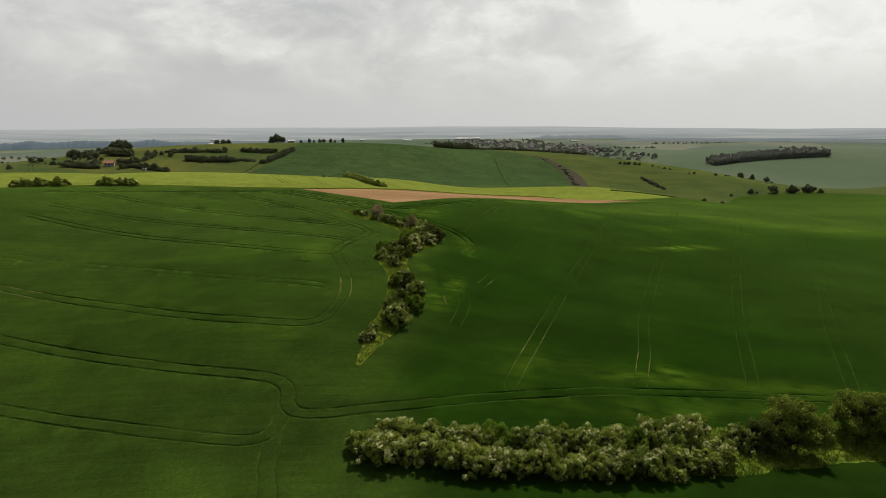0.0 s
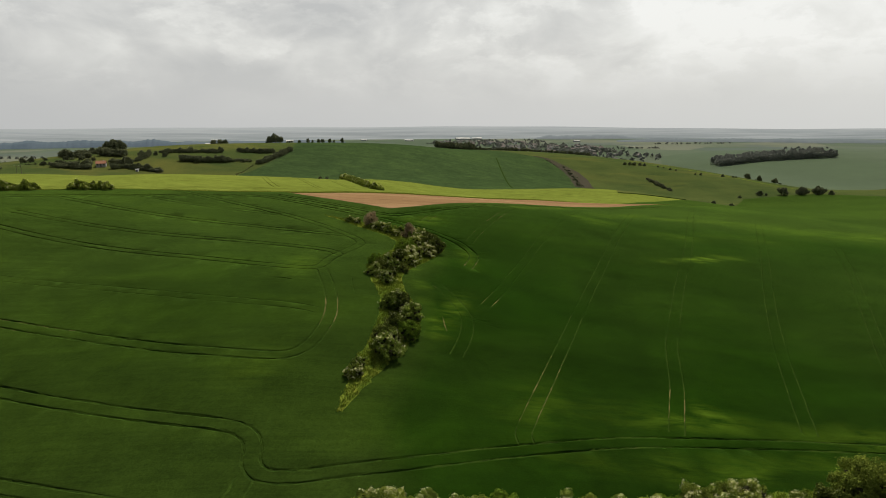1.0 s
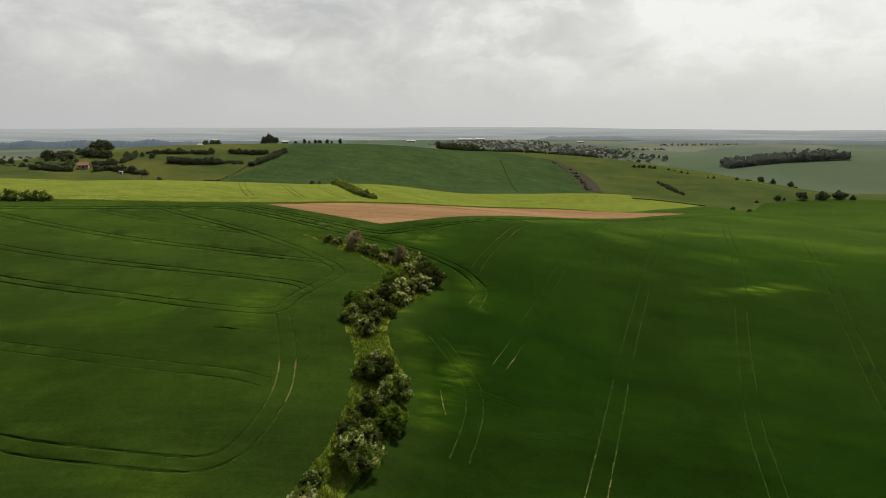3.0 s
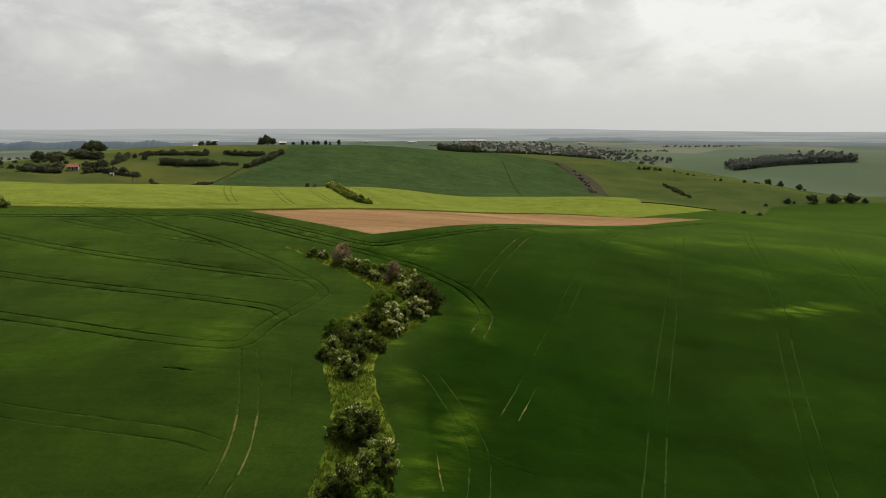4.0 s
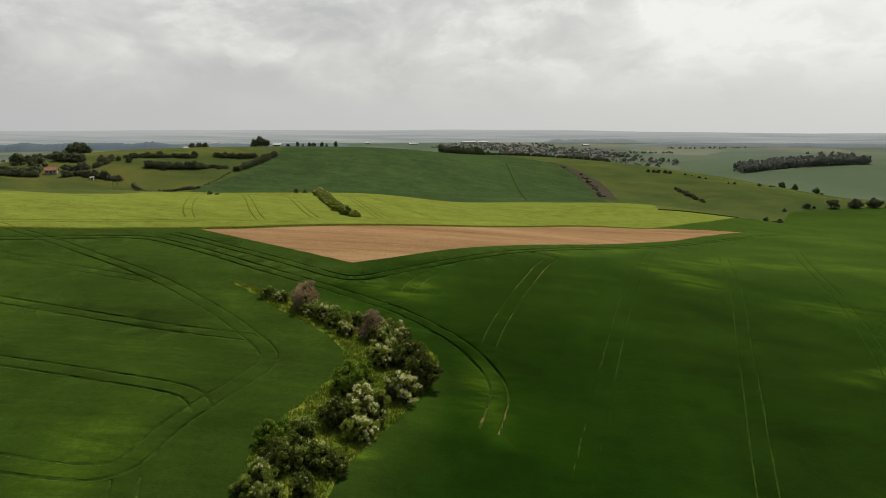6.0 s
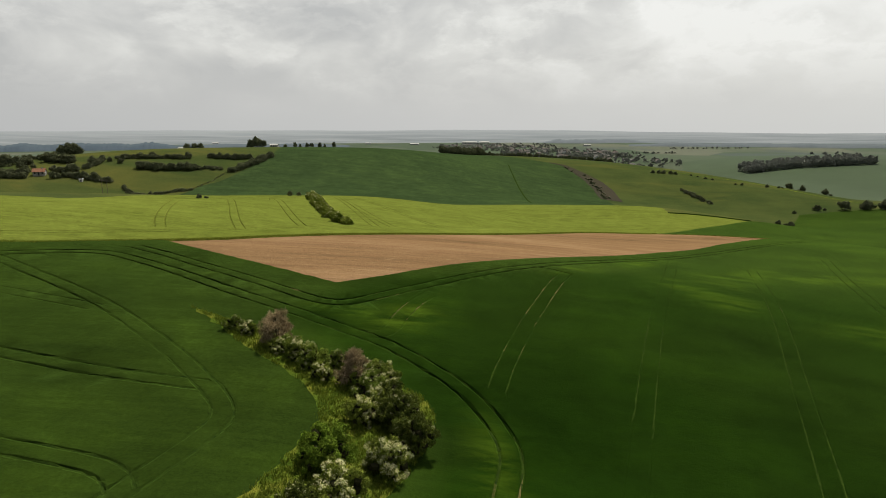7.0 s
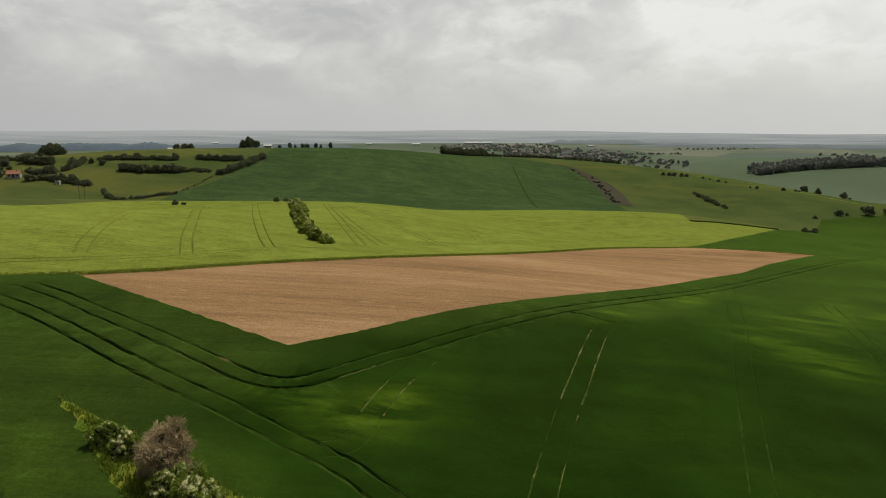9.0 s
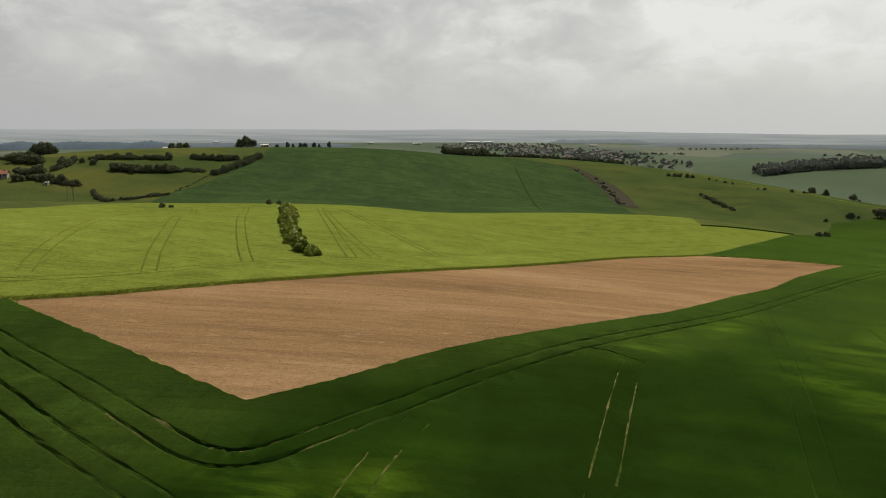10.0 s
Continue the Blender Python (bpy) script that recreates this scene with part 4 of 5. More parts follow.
FRONT_ROW = [
    ("white", -9.5, 66.1, 2.3),
    ("white", -7.0, 65.5, 2.6),
    ("white", -4.2, 65.2, 2.2),
    ("white", -1.1, 64.6, 2.6),
    ("white", 1.6, 64.6, 2.5),
    ("white", 3.7, 63.8, 2.5),
    ("white", 6.3, 64.0, 2.4),
    ("white", 9.1, 63.9, 2.1),
    ("white", 11.6, 63.8, 2.5),
    ("white", 14.9, 64.0, 2.3),
    ("white", 17.3, 64.2, 2.3),
    ("white", 19.6, 64.8, 2.6),
    ("half", 22.8, 64.9, 2.4),
    ("white", 25.2, 65.3, 2.4),
    ("white", 27.6, 66.2, 2.4),
    ("white", 30.8, 66.7, 2.1),
    ("white", 32.8, 67.8, 2.5),
    ("white", -4.4, 67.6, 2.5),
    ("half", 0.9, 67.2, 2.5),
    ("white", 3.9, 67.5, 2.5),
    ("fresh", 6.2, 67.8, 2.6),
    ("half", 8.9, 67.7, 2.4),
    ("half", 11.6, 67.8, 2.8),
]
BACK_ROW = [
    ("white", -7.1, 68.0, 2.3),
    ("half", -1.4, 68.2, 2.2),
    ("white", 14.0, 68.2, 2.6),
    ("half", 16.7, 67.9, 2.8),
    ("white", 19.9, 68.4, 2.6),
    ("fresh", 22.4, 69.1, 2.6),
    ("white", 24.8, 70.2, 2.9),
    ("half", 27.6, 70.3, 2.8),
    ("white", 29.9, 71.4, 3.0),
    ("half", 36.5, 72.0, 2.2),
    ("dark", 39.5, 71.8, 2.8),
    ("tall", 43.3, 72.6, 4.4),
    ("half", 46.5, 74.5, 2.0),
    ("half", 48.6, 74.6, 1.6),
    ("tall", 54.8, 76.0, 4.4),
    ("tall", 60.0, 77.0, 4.0),
    ("half", 65.0, 78.0, 3.0),
]
for kind, x, y, r in FRONT_ROW + BACK_ROW:
    place_bush(kind, x, y, r, 1.0, "in the thick field hedge", group="bushes of the thick field hedge")

# bushes on the edge between wheat and barley
for x0, x1, n in ((-122.5, -113.5, 5), (-112.0, -109.3, 2), (-102.5, -92.5, 6)):
    for i in range(n):
        x = x0 + (x1 - x0) * (i + 0.5) / n
        place_bush("farwhite", x, 207.5 + 0.40 * (x + 46.8) + 1.6 + 0.5 * math.sin(i * 2.1), 1.85 + 0.3 * math.sin(i * 1.7 + x), 1.0, "on the field edge", group="bushes on the field edge")
# the flowering hedge running down through the barley
for i in range(30):
    s = i / 29
    x, y = -24.6 - 27.5 * s - 1.5 * math.sin(s * 5), 253.0 + 84.0 * s
    place_bush("farwhite", x + 0.9 * math.cos(i * 2.4), y, 1.8 + 0.3 * math.sin(i * 1.9) + (0.6 if i > 25 else 0), 1.0, "in the barley", group="bushes of the barley hedge")
for x, y, r in ((-113.0, 386.0, 1.7), (-110.0, 387.0, 1.2), (-76.0, 404.0, 1.8), (-72.0, 405.0, 1.5), (202.0, 483.0, 2.2), (240.0, 545.0, 1.8), (246.0, 549.0, 2.6)):
    place_bush("far", x, y, r, 0.9, "on the brow of the slope")


def tree_row(pts, r0, r1, tall, where, group, seed):
    rng = random.Random(seed)
    for x, y in pts:
        r = rng.uniform(r0, r1)
        place_bush("far", x + rng.uniform(-1, 1), y + rng.uniform(-1.5, 1.5), r, tall * rng.uniform(0.85, 1.15), where, "tree", group)


def along(line, step):
    return resample(line, step)


# trees on the ridge and in the hollow below it
tree_row([(-186.0, 698.0), (-180.0, 697.0), (-174.5, 699.0)], 4.6, 5.6, 1.15, "on the ridge", "trees on the ridge", 1)
tree_row([(-246.0, 696.0), (-239.0, 695.0), (-233.0, 696.0)], 3.4, 4.2, 1.0, "on the ridge", "trees on the ridge", 2)
tree_row([(-158.0, 716.0), (-148.0, 720.0), (-143.5, 718.0), (-138.0, 722.0), (-134.0, 720.0), (-125.0, 722.0), (-120.5, 723.0), (-113.0, 724.0)], 1.6, 2.8, 1.3, "on the skyline of the ridge", "small trees on the skyline", 3)
tree_row(along([(-247.0, 575.0), (-228.0, 582.0), (-203.0, 592.0)], 2.4), 2.4, 3.7, 0.85, "in an upper hedge", "hedge trees in the hollow", 4)
tree_row(along([(-222.0, 553.0), (-206.0, 555.0), (-187.0, 565.0)], 2.2), 3.2, 4.8, 0.85, "in a lower hedge", "hedge trees in the hollow", 5)
tree_row(along([(-187.0, 566.0), (-170.0, 572.0)], 2.6), 2.0, 3.0, 0.8, "in a lower hedge", "hedge trees in the hollow", 21)
tree_row(along([(-188.0, 602.0), (-171.0, 604.0), (-160.0, 610.0)], 2.4), 2.8, 4.2, 0.8, "in the hedge under the ridge", "hedge trees under the ridge", 6)
tree_row(along([(-161.0, 568.0), (-156.0, 580.0), (-150.0, 601.0), (-147.0, 624.0)], 2.4), 2.6, 4.2, 0.9, "in the hedge beside the hill field", "hedge trees beside the hill field", 7)
tree_row(along([(-213.0, 512.0), (-206.0, 503.0), (-198.0, 494.0), (-190.0, 498.0), (-181.0, 506.5), (-171.0, 517.0)], 1.9), 1.4, 2.5, 0.8, "in the hedge along the valley", "hedge bushes along the valley", 8)
tree_row(along([(-170.0, 520.0), (-166.3, 541.0), (-164.0, 562.0)], 2.6), 0.6, 1.1, 0.8, "in the low hedge along the valley", "low hedge along the valley", 22)
# the wooded farmstead on the hillside
tree_row(along([(-352.0, 655.0), (-338.0, 648.0), (-330.0, 643.0)], 3.0), 3.0, 4.0, 1.0, "on the hillside", "tall trees on the hillside", 9)
tree_row(along([(-330.0, 642.0), (-311.0, 632.0)], 3.2), 4.6, 6.2, 1.0, "on the hillside", "tall trees on the hillside", 26)
tree_row(along([(-338.0, 577.0), (-318.0, 559.0), (-299.0, 550.0)], 5.0), 3.2, 4.8, 0.95, "round the farmstead", "trees round the farmstead", 10)
tree_row(along([(-330.0, 590.0), (-306.0, 575.0)], 6.0), 2.6, 3.8, 0.9, "above the farmstead", "trees round the farmstead", 14)
tree_row(along([(-292.0, 560.0), (-271.0, 556.0)], 3.6), 3.4, 5.0, 1.0, "above the farmstead", "trees round the farmstead", 15)
tree_row(along([(-254.0, 541.0), (-252.0, 551.0), (-255.0, 567.0)], 3.4), 2.4, 3.6, 0.9, "beside the farmstead", "trees round the farmstead", 16)
tree_row(along([(-268.0, 526.0), (-255.0, 531.0)], 3.2), 3.0, 4.4, 0.95, "behind the farmhouse", "trees round the farmstead", 17)
tree_row(along([(-306.0, 511.0), (-284.0, 509.0), (-277.0, 510.0)], 3.0) + along([(-300.0, 518.0), (-282.0, 517.0)], 4.0), 2.8, 4.2, 0.85, "below the farmstead", "trees round the farmstead", 23)
tree_row(along([(-261.0, 515.0), (-251.0, 520.0), (-240.0, 519.0), (-226.0, 516.0)], 2.8), 2.4, 3.8, 0.9, "below the farmstead", "trees round the farmstead", 24)
_w = random.Random(31)
tree_row([(_w.uniform(-325.0, -262.0), _w.uniform(522.0, 552.0)) for _ in range(15)], 1.6, 3.0, 0.9, "in the farm orchard", "orchard trees at the farmstead", 25)
tree_row([(-352.0, 545.0), (-346.0, 548.0), (-362.0, 560.0), (-338.0, 552.0), (-258.0, 556.0), (-252.0, 560.0), (-248.0, 566.0), (-240.0, 562.0), (-346.0, 506.0)], 2.2, 3.6, 1.0, "in the pasture", "trees in the pasture", 11)
tree_row(along([(-340.0, 531.0), (-281.0, 506.0)], 3.2), 0.8, 1.5, 0.8, "along the pasture edge", "low hedge of the pasture", 18)
# the wood on the crest and the thin row of trees beside it
tree_row(along([(-8.0, 790.0), (6.0, 792.0), (22.0, 812.0), (38.0, 838.0)], 2.6) + along([(-6.0, 806.0), (10.0, 812.0), (30.0, 838.0)], 3.2), 3.6, 5.2, 1.1, "in a small wood on the crest", "small wood on the crest", 19)
tree_row(along([(40.0, 842.0), (62.0, 857.0), (93.0, 872.0)], 5.2) + along([(97.0, 872.0), (140.0, 876.0), (172.0, 885.0), (196.0, 868.0)], 4.0), 2.4, 4.0, 0.9, "in a row along the crest", "row of trees on the crest", 20)
# right of the ridge: scrub, lone trees and the boundary row
for i in range(11):
    s = i / 10
    place_bush("far", 223.0 + 7.5 * s + 1.2 * math.sin(i * 2.2), 704.0 - 50.0 * s, 2.4 + 0.9 * math.sin(s * 3.1), 0.75, "in a strip of scrub on the slope", group="scrub on the slope")
tree_row([(220.0, 784.0), (226.0, 783.0), (231.0, 782.0), (238.0, 781.0), (242.0, 780.0)], 2.6, 3.6, 0.85, "on the skyline of the slope", "bushes on the skyline", 12)
tree_row([(256.0, 771.0), (262.0, 768.0), (266.0, 755.0), (270.0, 748.0), (284.0, 727.0), (289.0, 724.0), (313.0, 724.0), (327.0, 728.0), (331.0, 729.0)], 1.3, 2.2, 0.9, "on the field boundary", "bushes on the field boundary", 13)
for x, y, r, tall in ((396.0, 838.0, 5.2, 1.2), (404.0, 832.0, 2.2, 0.9), (411.0, 836.0, 3.4, 1.7), (384.0, 745.0, 4.2, 1.0), (391.0, 747.0, 2.2, 0.8)):
    place_bush("far", x, y, r, tall, "on the field boundary", "tree", "trees on the field boundary")
for x, y, r in ((284.0, 616.0, 2.0), (307.0, 624.0, 3.6), (312.5, 623.0, 1.8), (327.5, 622.0, 6.0), (345.0, 621.0, 5.6), (349.0, 624.0, 5.2), (362.0, 623.0, 5.8), (367.0, 625.0, 5.6), (375.0, 622.0, 3.4)):
    place_bush("far", x, y, r, 0.95, "in a row behind the wheat", "tree", "row of trees behind the wheat")


def woods(name, spots, r0, r1, tall, label, seed, mat=None):
    """A far wood: many crowns in one mesh."""
    rng = np.random.default_rng(seed)
    vs, fs, n = [], [], 0
    base = [b[0] for b in BUSHES["wood"]]
    data = []
    for me in base:
        co = np.empty(len(me.vertices) * 3)
        me.vertices.foreach_get("co", co)
        data.append((co.reshape(-1, 3), [list(p.vertices) for p in me.polygons]))
    for x, y in spots:
        v, f = data[rng.integers(len(data))]
        r, a = rng.uniform(r0, r1), rng.uniform(0, 6.28)
        c, s = math.cos(a), math.sin(a)
        w = np.column_stack([(v[:, 0] * c - v[:, 1] * s) * r + x, (v[:, 0] * s + v[:, 1] * c) * r + y, v[:, 2] * r * tall * rng.uniform(0.8, 1.15) + height(x, y) - 0.5])
        vs.append(w)
        fs += [[i + n for i in p] for p in f]
        n += len(w)
    me = mesh_of(name, np.concatenate(vs), fs, [mat or M_LEAF_HAZE])
    return tagged(new(name, me), label, "woodland", kind="stuff")


_r = random.Random(8)
spots = []
for i in range(170):
    s = _r.random()
    x = 508 + 194 * s
    y0 = np.interp(x, [508, 596, 679, 702], [1176, 1178, 1155, 1147])
    spots.append((x, y0 + _r.random() ** 1.3 * 55 + 6))
spots += [(x, float(np.interp(x, [508, 596, 679, 702], [1178, 1180, 1157, 1149]))) for x in np.arange(509, 702, 5.0)]
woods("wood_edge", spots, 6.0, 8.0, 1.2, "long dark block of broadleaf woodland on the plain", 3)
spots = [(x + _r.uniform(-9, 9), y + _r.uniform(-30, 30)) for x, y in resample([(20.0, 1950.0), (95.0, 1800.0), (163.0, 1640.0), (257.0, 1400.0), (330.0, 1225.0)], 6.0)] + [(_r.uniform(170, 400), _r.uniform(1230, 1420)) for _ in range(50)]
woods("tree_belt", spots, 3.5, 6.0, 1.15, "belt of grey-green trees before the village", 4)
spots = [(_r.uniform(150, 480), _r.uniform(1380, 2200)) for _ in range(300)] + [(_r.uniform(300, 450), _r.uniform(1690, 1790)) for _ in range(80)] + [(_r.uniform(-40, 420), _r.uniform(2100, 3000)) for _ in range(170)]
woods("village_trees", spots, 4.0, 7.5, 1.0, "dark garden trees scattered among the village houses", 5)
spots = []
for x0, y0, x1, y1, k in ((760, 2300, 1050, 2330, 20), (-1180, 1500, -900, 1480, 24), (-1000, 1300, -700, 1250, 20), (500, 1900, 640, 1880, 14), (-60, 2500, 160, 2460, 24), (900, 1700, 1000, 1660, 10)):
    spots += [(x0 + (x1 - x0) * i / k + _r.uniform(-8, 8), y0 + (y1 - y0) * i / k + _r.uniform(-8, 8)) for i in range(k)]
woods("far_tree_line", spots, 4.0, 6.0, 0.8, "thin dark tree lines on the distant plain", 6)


def far_forest(name, a0, a1, r, tall, lo, hi, label, seed):
    """A long low forest far off, with an uneven top; it runs between two bearings, r metres out."""
    rng = np.random.default_rng(seed)
    vs, fs = [], []
    n = int((a1 - a0) * 9)
    swell = np.interp(np.arange(n + 1), np.linspace(0, n, 14), rng.uniform(0.55, 1.0, 14))
    for i in range(n + 1):
        a = radians(a0 + (a1 - a0) * i / n)
        ends = min(1.0, 7 * i / n, 5 * (n - i) / n)
        top = tall * ends * swell[i] + rng.normal(0, 0.05) * tall
        base = height(r * math.sin(a), r * math.cos(a))
        for out, up in ((0, -6), (10, top * 0.8), (50, top), (200, top * 1.1), (300, top), (360, -6)):
            vs.append(((r + out) * math.sin(a), (r + out) * math.cos(a), base + up))
    for i in range(n):
        for j in range(5):
            k = i * 6 + j
            fs.append([k, k + 6, k + 7, k + 1])
    # haze put into the colour: a blue-grey that glows by itself
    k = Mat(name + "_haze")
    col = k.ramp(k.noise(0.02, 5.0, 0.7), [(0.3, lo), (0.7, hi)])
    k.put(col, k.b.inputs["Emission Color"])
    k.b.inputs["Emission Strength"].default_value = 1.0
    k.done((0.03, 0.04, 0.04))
    return tagged(new(name, mesh_of(name, vs, fs, [k.m], smooth=True)), label, "forest", kind="structure")


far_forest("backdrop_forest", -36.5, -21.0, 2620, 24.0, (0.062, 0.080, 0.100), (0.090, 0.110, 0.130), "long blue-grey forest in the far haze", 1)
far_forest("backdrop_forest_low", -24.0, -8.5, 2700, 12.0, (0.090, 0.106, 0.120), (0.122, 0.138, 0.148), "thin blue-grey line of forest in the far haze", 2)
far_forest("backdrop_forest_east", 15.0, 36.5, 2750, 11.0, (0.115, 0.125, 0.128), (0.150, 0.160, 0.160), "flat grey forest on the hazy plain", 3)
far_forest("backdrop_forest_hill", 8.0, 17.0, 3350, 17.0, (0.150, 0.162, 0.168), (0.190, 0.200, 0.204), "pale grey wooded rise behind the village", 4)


# ---- strips on the far slope ----
def ribbon(name, line, width, up, mat, label, cat, seed=0):
    rng = random.Random(seed)
    c = resample(line, 6.0)
    vs, fs = [], []
    a, b = shifted(c, 1.0), shifted(c, -1.0)
    for i, (p, q, m) in enumerate(zip(a, b, c)):
        w = (np.interp(i / (len(c) - 1), np.linspace(0, 1, len(width)), width)) / 2 + rng.uniform(-0.15, 0.15)
        for s, dz in ((-w, 0.02), (-w * 0.7, up), (0, up * 1.1), (w * 0.7, up), (w, 0.02)):
            x, y = m[0] + (p[0] - m[0]) * s, m[1] + (p[1] - m[1]) * s
            vs.append((x, y, height(x, y) + dz + 0.02))
    for i in range(len(c) - 1):
        for j in range(4):
            k = i * 5 + j
            fs.append([k, k + 1, k + 6, k + 5])
    ob = new(name, mesh_of(name, vs, fs, [mat], smooth=True))
    return tagged(ob, label, cat, kind="structure")


ribbon("field_margin", [(61.5, 752.0), (60.0, 662.0), (58.5, 556.0), (58.7, 540.0)], [1.0, 1.3, 1.3], 0.15, M_RUT, "thin dark grassy margin between two crops", "field margin", 1)
ribbon("scrub_ground", [(112.0, 806.0), (127.0, 798.0), (138.0, 766.0), (146.5, 735.0), (148.0, 700.0), (141.0, 640.0)], [4.0, 12.0, 19.0, 20.0, 19.0], 0.25, M_SHADE_STRIP, "bare greyish brown strip of scrubby ground", "scrub strip", 2)
ribbon("grass_margin", [(232.0, 810.0), (253.0, 789.0), (322.0, 740.0), (350.0, 685.0), (374.0, 652.0)], [1.0, 2.2, 2.6, 2.6, 1.6], 0.2, M_VERGE, "yellowish grassy margin on the field boundary", "field margin", 4)
ribbon("ditch", [(112.0, 417.0), (130.0, 424.0), (150.0, 431.5), (163.0, 436.5)], [1.2, 1.4, 1.0], 0.45, M_RUT, "dark overgrown ditch beside the barley", "ditch", 3)
_s = random.Random(77)
for x, y in resample([(127.0, 790.0), (133.5, 764.0), (140.0, 742.0), (143.0, 722.0), (144.0, 700.0), (141.5, 680.0), (138.5, 660.0), (137.0, 646.0)], 4.2):
    place_bush("far", x + _s.uniform(-3, 5), y + _s.uniform(-3, 3), _s.uniform(0.8, 2.2), _s.uniform(0.6, 0.9), "on the brown strip", group="bushes on the brown strip")


# ---- buildings ----
def part(name, bm, mat, parent, label=""):
    me = bpy.data.meshes.new(name)
    bm.to_mesh(me)
    bm.free()
    me.materials.append(mat)
    ob = new(name, me)
    ob.parent = parent
    return tagged(ob, label)


def box(bm, x0, y0, z0, x1, y1, z1):
    v = [bm.verts.new(p) for p in ((x0, y0, z0), (x1, y0, z0), (x1, y1, z0), (x0, y1, z0), (x0, y0, z1), (x1, y0, z1), (x1, y1, z1), (x0, y1, z1))]
    for f in ((0, 3, 2, 1), (4, 5, 6, 7), (0, 1, 5, 4), (1, 2, 6, 5), (2, 3, 7, 6), (3, 0, 4, 7)):
        bm.faces.new([v[i] for i in f])


def house(w, d, h, rise, roof, wall=None, label="small house with pale walls and a pitched tiled roof", cat="house"):
    """A pitched-roof building with gables, chimney, door and windows, at the origin."""
    ob = new("house" if cat == "house" else "barn")
    bm = bmesh.new()
    v = [bm.verts.new(p) for p in ((-w / 2, -d / 2, -0.6), (w / 2, -d / 2, -0.6), (w / 2, d / 2, -0.6), (-w / 2, d / 2, -0.6), (-w / 2, -d / 2, h), (w / 2, -d / 2, h), (w / 2, d / 2, h), (-w / 2, d / 2, h), (-w / 2, 0, h + rise), (w / 2, 0, h + rise))]
    for f in ((0, 1, 5, 4), (1, 2, 6, 9, 5), (2, 3, 7, 6), (3, 0, 4, 8, 7)):
        bm.faces.new([v[i] for i in f])
    part("wall", bm, wall or M_WALL, ob)
    bm = bmesh.new()
    o, t = 0.4, 0.22
    k = rise / (d / 2)
    prof = [(-d / 2 - o, h - o * k), (0, h + rise), (d / 2 + o, h - o * k)]
    rows = []
    for x in (-w / 2 - o, w / 2 + o):
        rows.append([bm.verts.new((x, y, z + 0.04)) for y, z in prof] + [bm.verts.new((x, y, z + t)) for y, z in prof[::-1]])
    for i in range(6):
        bm.faces.new([rows[0][i], rows[0][(i + 1) % 6], rows[1][(i + 1) % 6], rows[1][i]])
    bm.faces.new(rows[0][::-1])
    bm.faces.new(rows[1])
    bmesh.ops.recalc_face_normals(bm, faces=bm.faces)
    part("roof", bm, roof, ob)
    if cat == "house":
        bm = bmesh.new()
        box(bm, w * 0.22, -0.35, h + rise * 0.6, w * 0.22 + 0.6, 0.35, h + rise + 0.8)
        part("chimney", bm, M_WALL, ob)
    for x in (-w * 0.32, 0.0, w * 0.32):
        bm = bmesh.new()
        box(bm, x - 0.5, -d / 2 - 0.03, 0.0 if x == 0 else 0.9, x + 0.5, -d / 2 + 0.03, 2.1)
        part("door" if x == 0 else "window", bm, M_GLASS, ob)
    return tagged(ob, label, cat)


KINDS = [
    house(10, 8, 3.2, 3.2, M_ROOF),
    house(12, 9, 5.2, 3.4, M_ROOF),
    house(11, 8, 3.4, 2.6, M_ROOF_GREY, None, "small house with pale walls and a grey roof"),
    house(9, 8, 5.0, 2.8, M_ROOF_GREY, M_WHITE, "white two-storey house with a grey roof"),
]
rng = random.Random(12)
sites = [(rng.uniform(310, 395), rng.uniform(1335, 1480)) for _ in range(34)] + [(rng.uniform(180, 470), rng.uniform(1480, 2200)) for _ in range(120)] + [(rng.uniform(-20, 330), rng.uniform(2200, 2900)) for _ in range(90)]
for i, (x, y) in enumerate(sites):
    base = KINDS[i % 4]
    m = pose(x, y, height(x, y), 0, 0, rng.choice((0, 15, 80, 95, 170)))
    if i < 4:
        base.matrix_world = m
        tagged(base, group="village houses")
    else:
        copy_thing(base, m)
farm = house(7, 5.5, 2.4, 1.9, M_ROOF_RED, None, "farmhouse with orange-red tiled roof among trees")
farm.matrix_world = pose(-272.0, 519.0, height(-272.0, 519.0), 0, 0, 20)
shed = house(1.8, 1.6, 1.5, 0.4, M_WHITE, M_WHITE, "small white shed at the edge of the trees", "barn")
shed.matrix_world = pose(-241.0, 513.0, height(-241.0, 513.0), 0, 0, 10)
for x, y, w, d, h, a in ((-168.0, 714.0, 7, 6, 2.2, 5), (-254.0, 706.0, 6, 5, 2.0, 0), (96.0, 3200.0, 70, 30, 7, 4), (-160.0, 3000.0, 40, 20, 5, -5), (40.0, 2250.0, 36, 18, 5, 10), (170.0, 3250.0, 50, 30, 6, 0), (-1160.0, 3250.0, 30, 16, 5, 0), (-390.0, 3150.0, 26, 14, 5, 0), (560.0, 2700.0, 28, 14, 5, 8), (470.0, 2050.0, 12, 8, 4, 0)):
    b = house(w, d, h, d * 0.16, M_SHEET, M_SHEET, "pale farm building with a low sheet roof", "barn")
    b.matrix_world = pose(x, y, height(x, y), 0, 0, a)


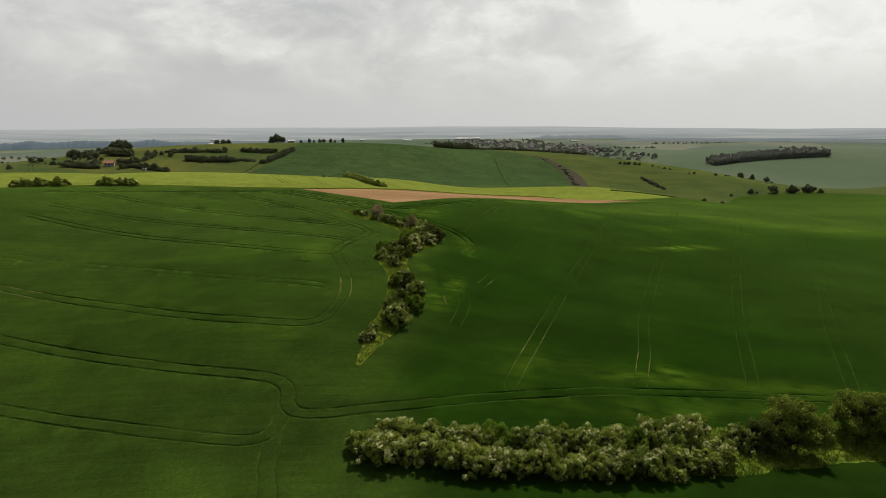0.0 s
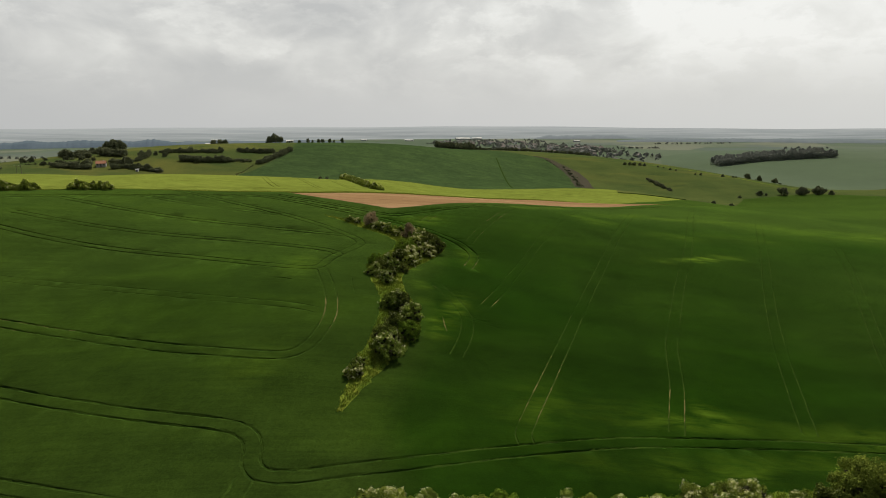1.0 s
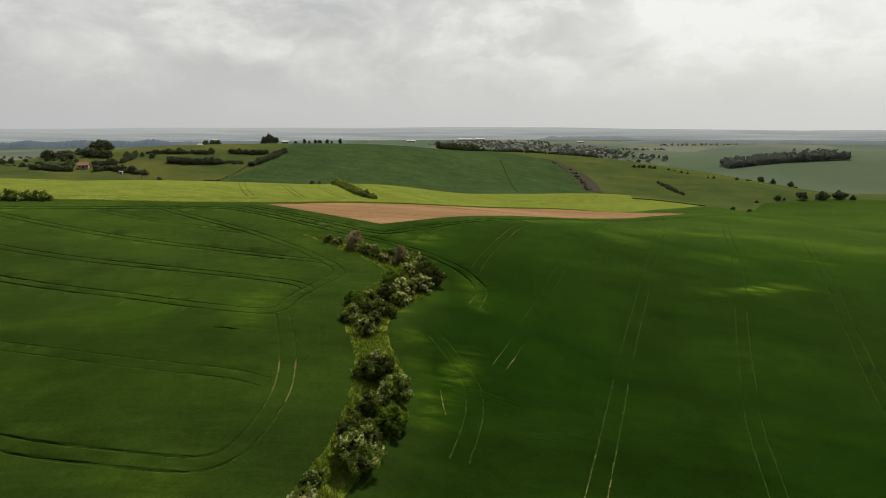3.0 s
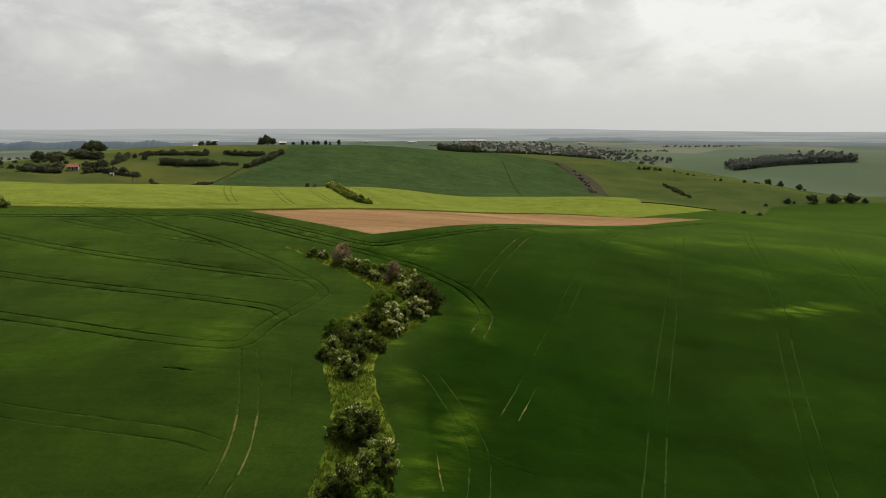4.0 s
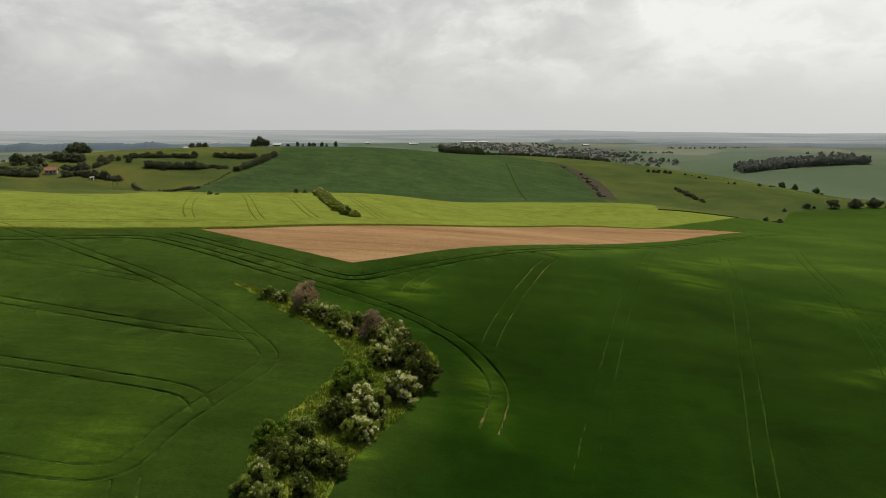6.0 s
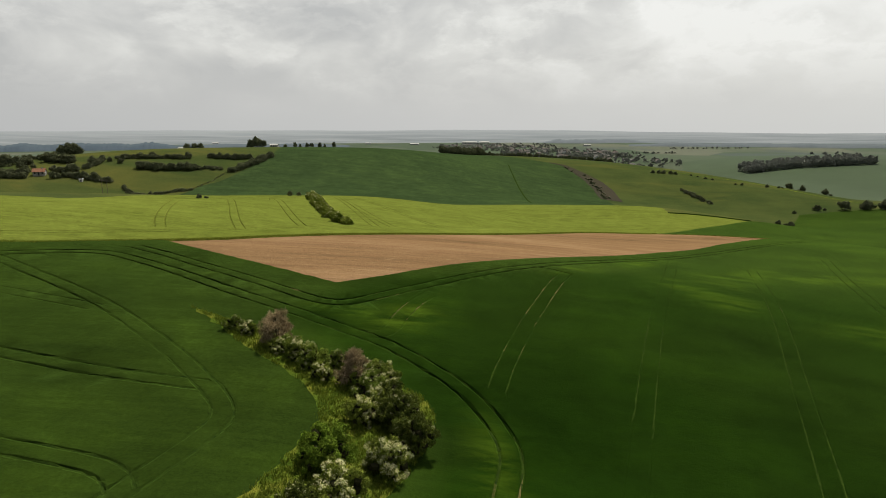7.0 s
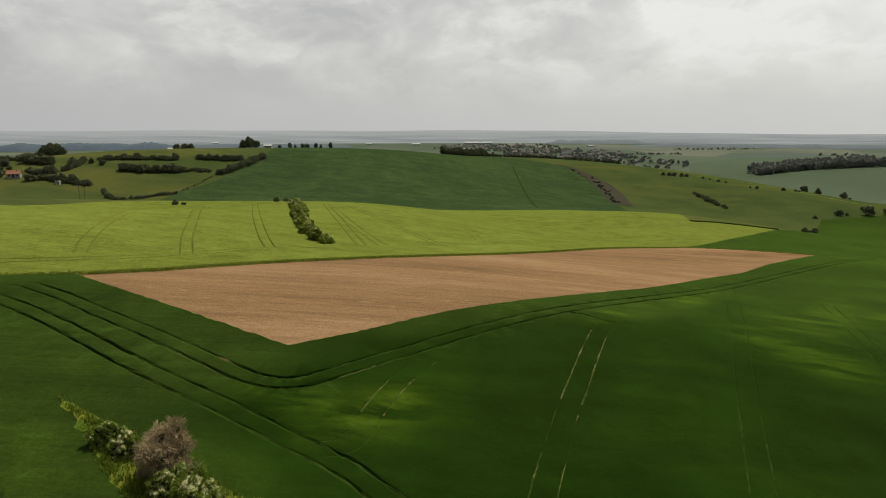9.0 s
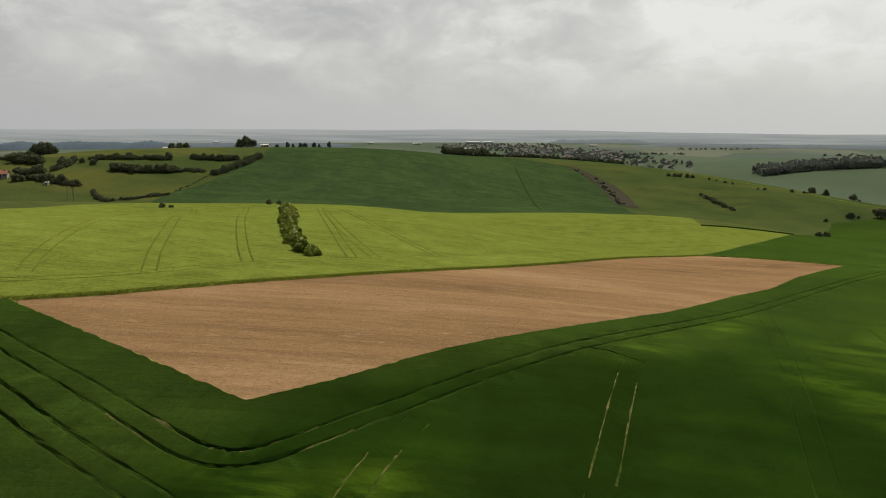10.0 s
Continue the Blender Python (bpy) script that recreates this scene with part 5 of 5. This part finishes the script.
# ---- power poles below the farmstead ----
def pole_pair(x, y):
    ob = new("power_pole")
    for s in (-1.4, 1.4):
        bm = bmesh.new()
        bmesh.ops.create_cone(bm, cap_ends=True, segments=8, radius1=0.14, radius2=0.10, depth=10.0, matrix=Matrix.Translation((s, 0, 4.6)))
        part("pole", bm, M_POLE, ob)
    bm = bmesh.new()
    box(bm, -2.6, -0.1, 8.7, 2.6, 0.1, 8.95)
    part("crossarm", bm, M_POLE, ob)
    for s in (-2.4, 0.0, 2.4):
        bm = bmesh.new()
        bmesh.ops.create_cone(bm, cap_ends=True, segments=6, radius1=0.1, radius2=0.07, depth=0.5, matrix=Matrix.Translation((s, 0, 9.2)))
        part("insulator", bm, M_WHITE, ob)
    ob.matrix_world = pose(x, y, height(x, y), 0, 0, 20)
    return tagged(ob, "weathered twin-leg power pole with a crossarm", "power pole", "power poles")


pole_pair(-214.0, 491.0)
pole_pair(-300.0, 462.0)


# ---- grass: tufts along the verges and the ragged edges of the crops ----
def tufts(name, spots, h0, h1, mat, label, seed, blades=7):
    rng = np.random.default_rng(seed)
    vs, fs = [], []
    for x, y in spots:
        z = height(x, y)
        for _ in range(blades):
            a, l = rng.uniform(0, 6.28), rng.uniform(h0, h1)
            bx, by = x + rng.normal(0, 0.14), y + rng.normal(0, 0.14)
            w = 0.02 + 0.03 * rng.random()
            dx, dy = math.cos(a), math.sin(a)
            lean = rng.uniform(0.1, 0.6) * l
            n = len(vs)
            vs += [(bx - dy * w, by + dx * w, z - 0.1), (bx + dy * w, by - dx * w, z - 0.1), (bx + dx * lean * 0.4 + dy * w * 0.8, by + dy * lean * 0.4 - dx * w * 0.8, z + l * 0.6), (bx + dx * lean, by + dy * lean, z + l), (bx + dx * lean * 0.4 - dy * w * 0.8, by + dy * lean * 0.4 + dx * w * 0.8, z + l * 0.6)]
            fs += [[n, n + 1, n + 2, n + 4], [n + 4, n + 2, n + 3]]
    return tagged(new(name, mesh_of(name, vs, fs, [mat])), label, "grass", kind="stuff")


g = np.random.default_rng(21)


def scatter(poly, n):
    lo, hi = np.min(poly, 0), np.max(poly, 0)
    p = g.uniform(lo, hi, (n, 2))
    return p[inside(p, poly)]


tufts("verge_grass", scatter(VERGE, 30000), 0.1, 0.4, M_GRASS, "rough unmown grass under the winding hedge", 1)
tufts("front_verge_grass", scatter(FRONT_VERGE, 14000), 0.1, 0.45, M_GRASS, "rough unmown grass under the thick hedge", 2)

edge = [(x + float(g.normal(-0.12, 0.30)), y + float(g.normal(0.12, 0.30))) for x, y in resample([SOIL[-1]] + NORTH[::-1] + [SOIL[0]], 0.045)]
edge += [(x + float(g.normal(0, 0.30)), y + float(g.normal(0.15, 0.30))) for x, y in resample([(-120.0, 178.6), (-91.0, 191.5), (-66.0, 199.3), SOIL[0]], 0.06)]
tufts("barley_edge_grass", edge, 0.03, 0.24, M_FRINGE, "ragged grassy fringe along the barley edge", 3, 6)
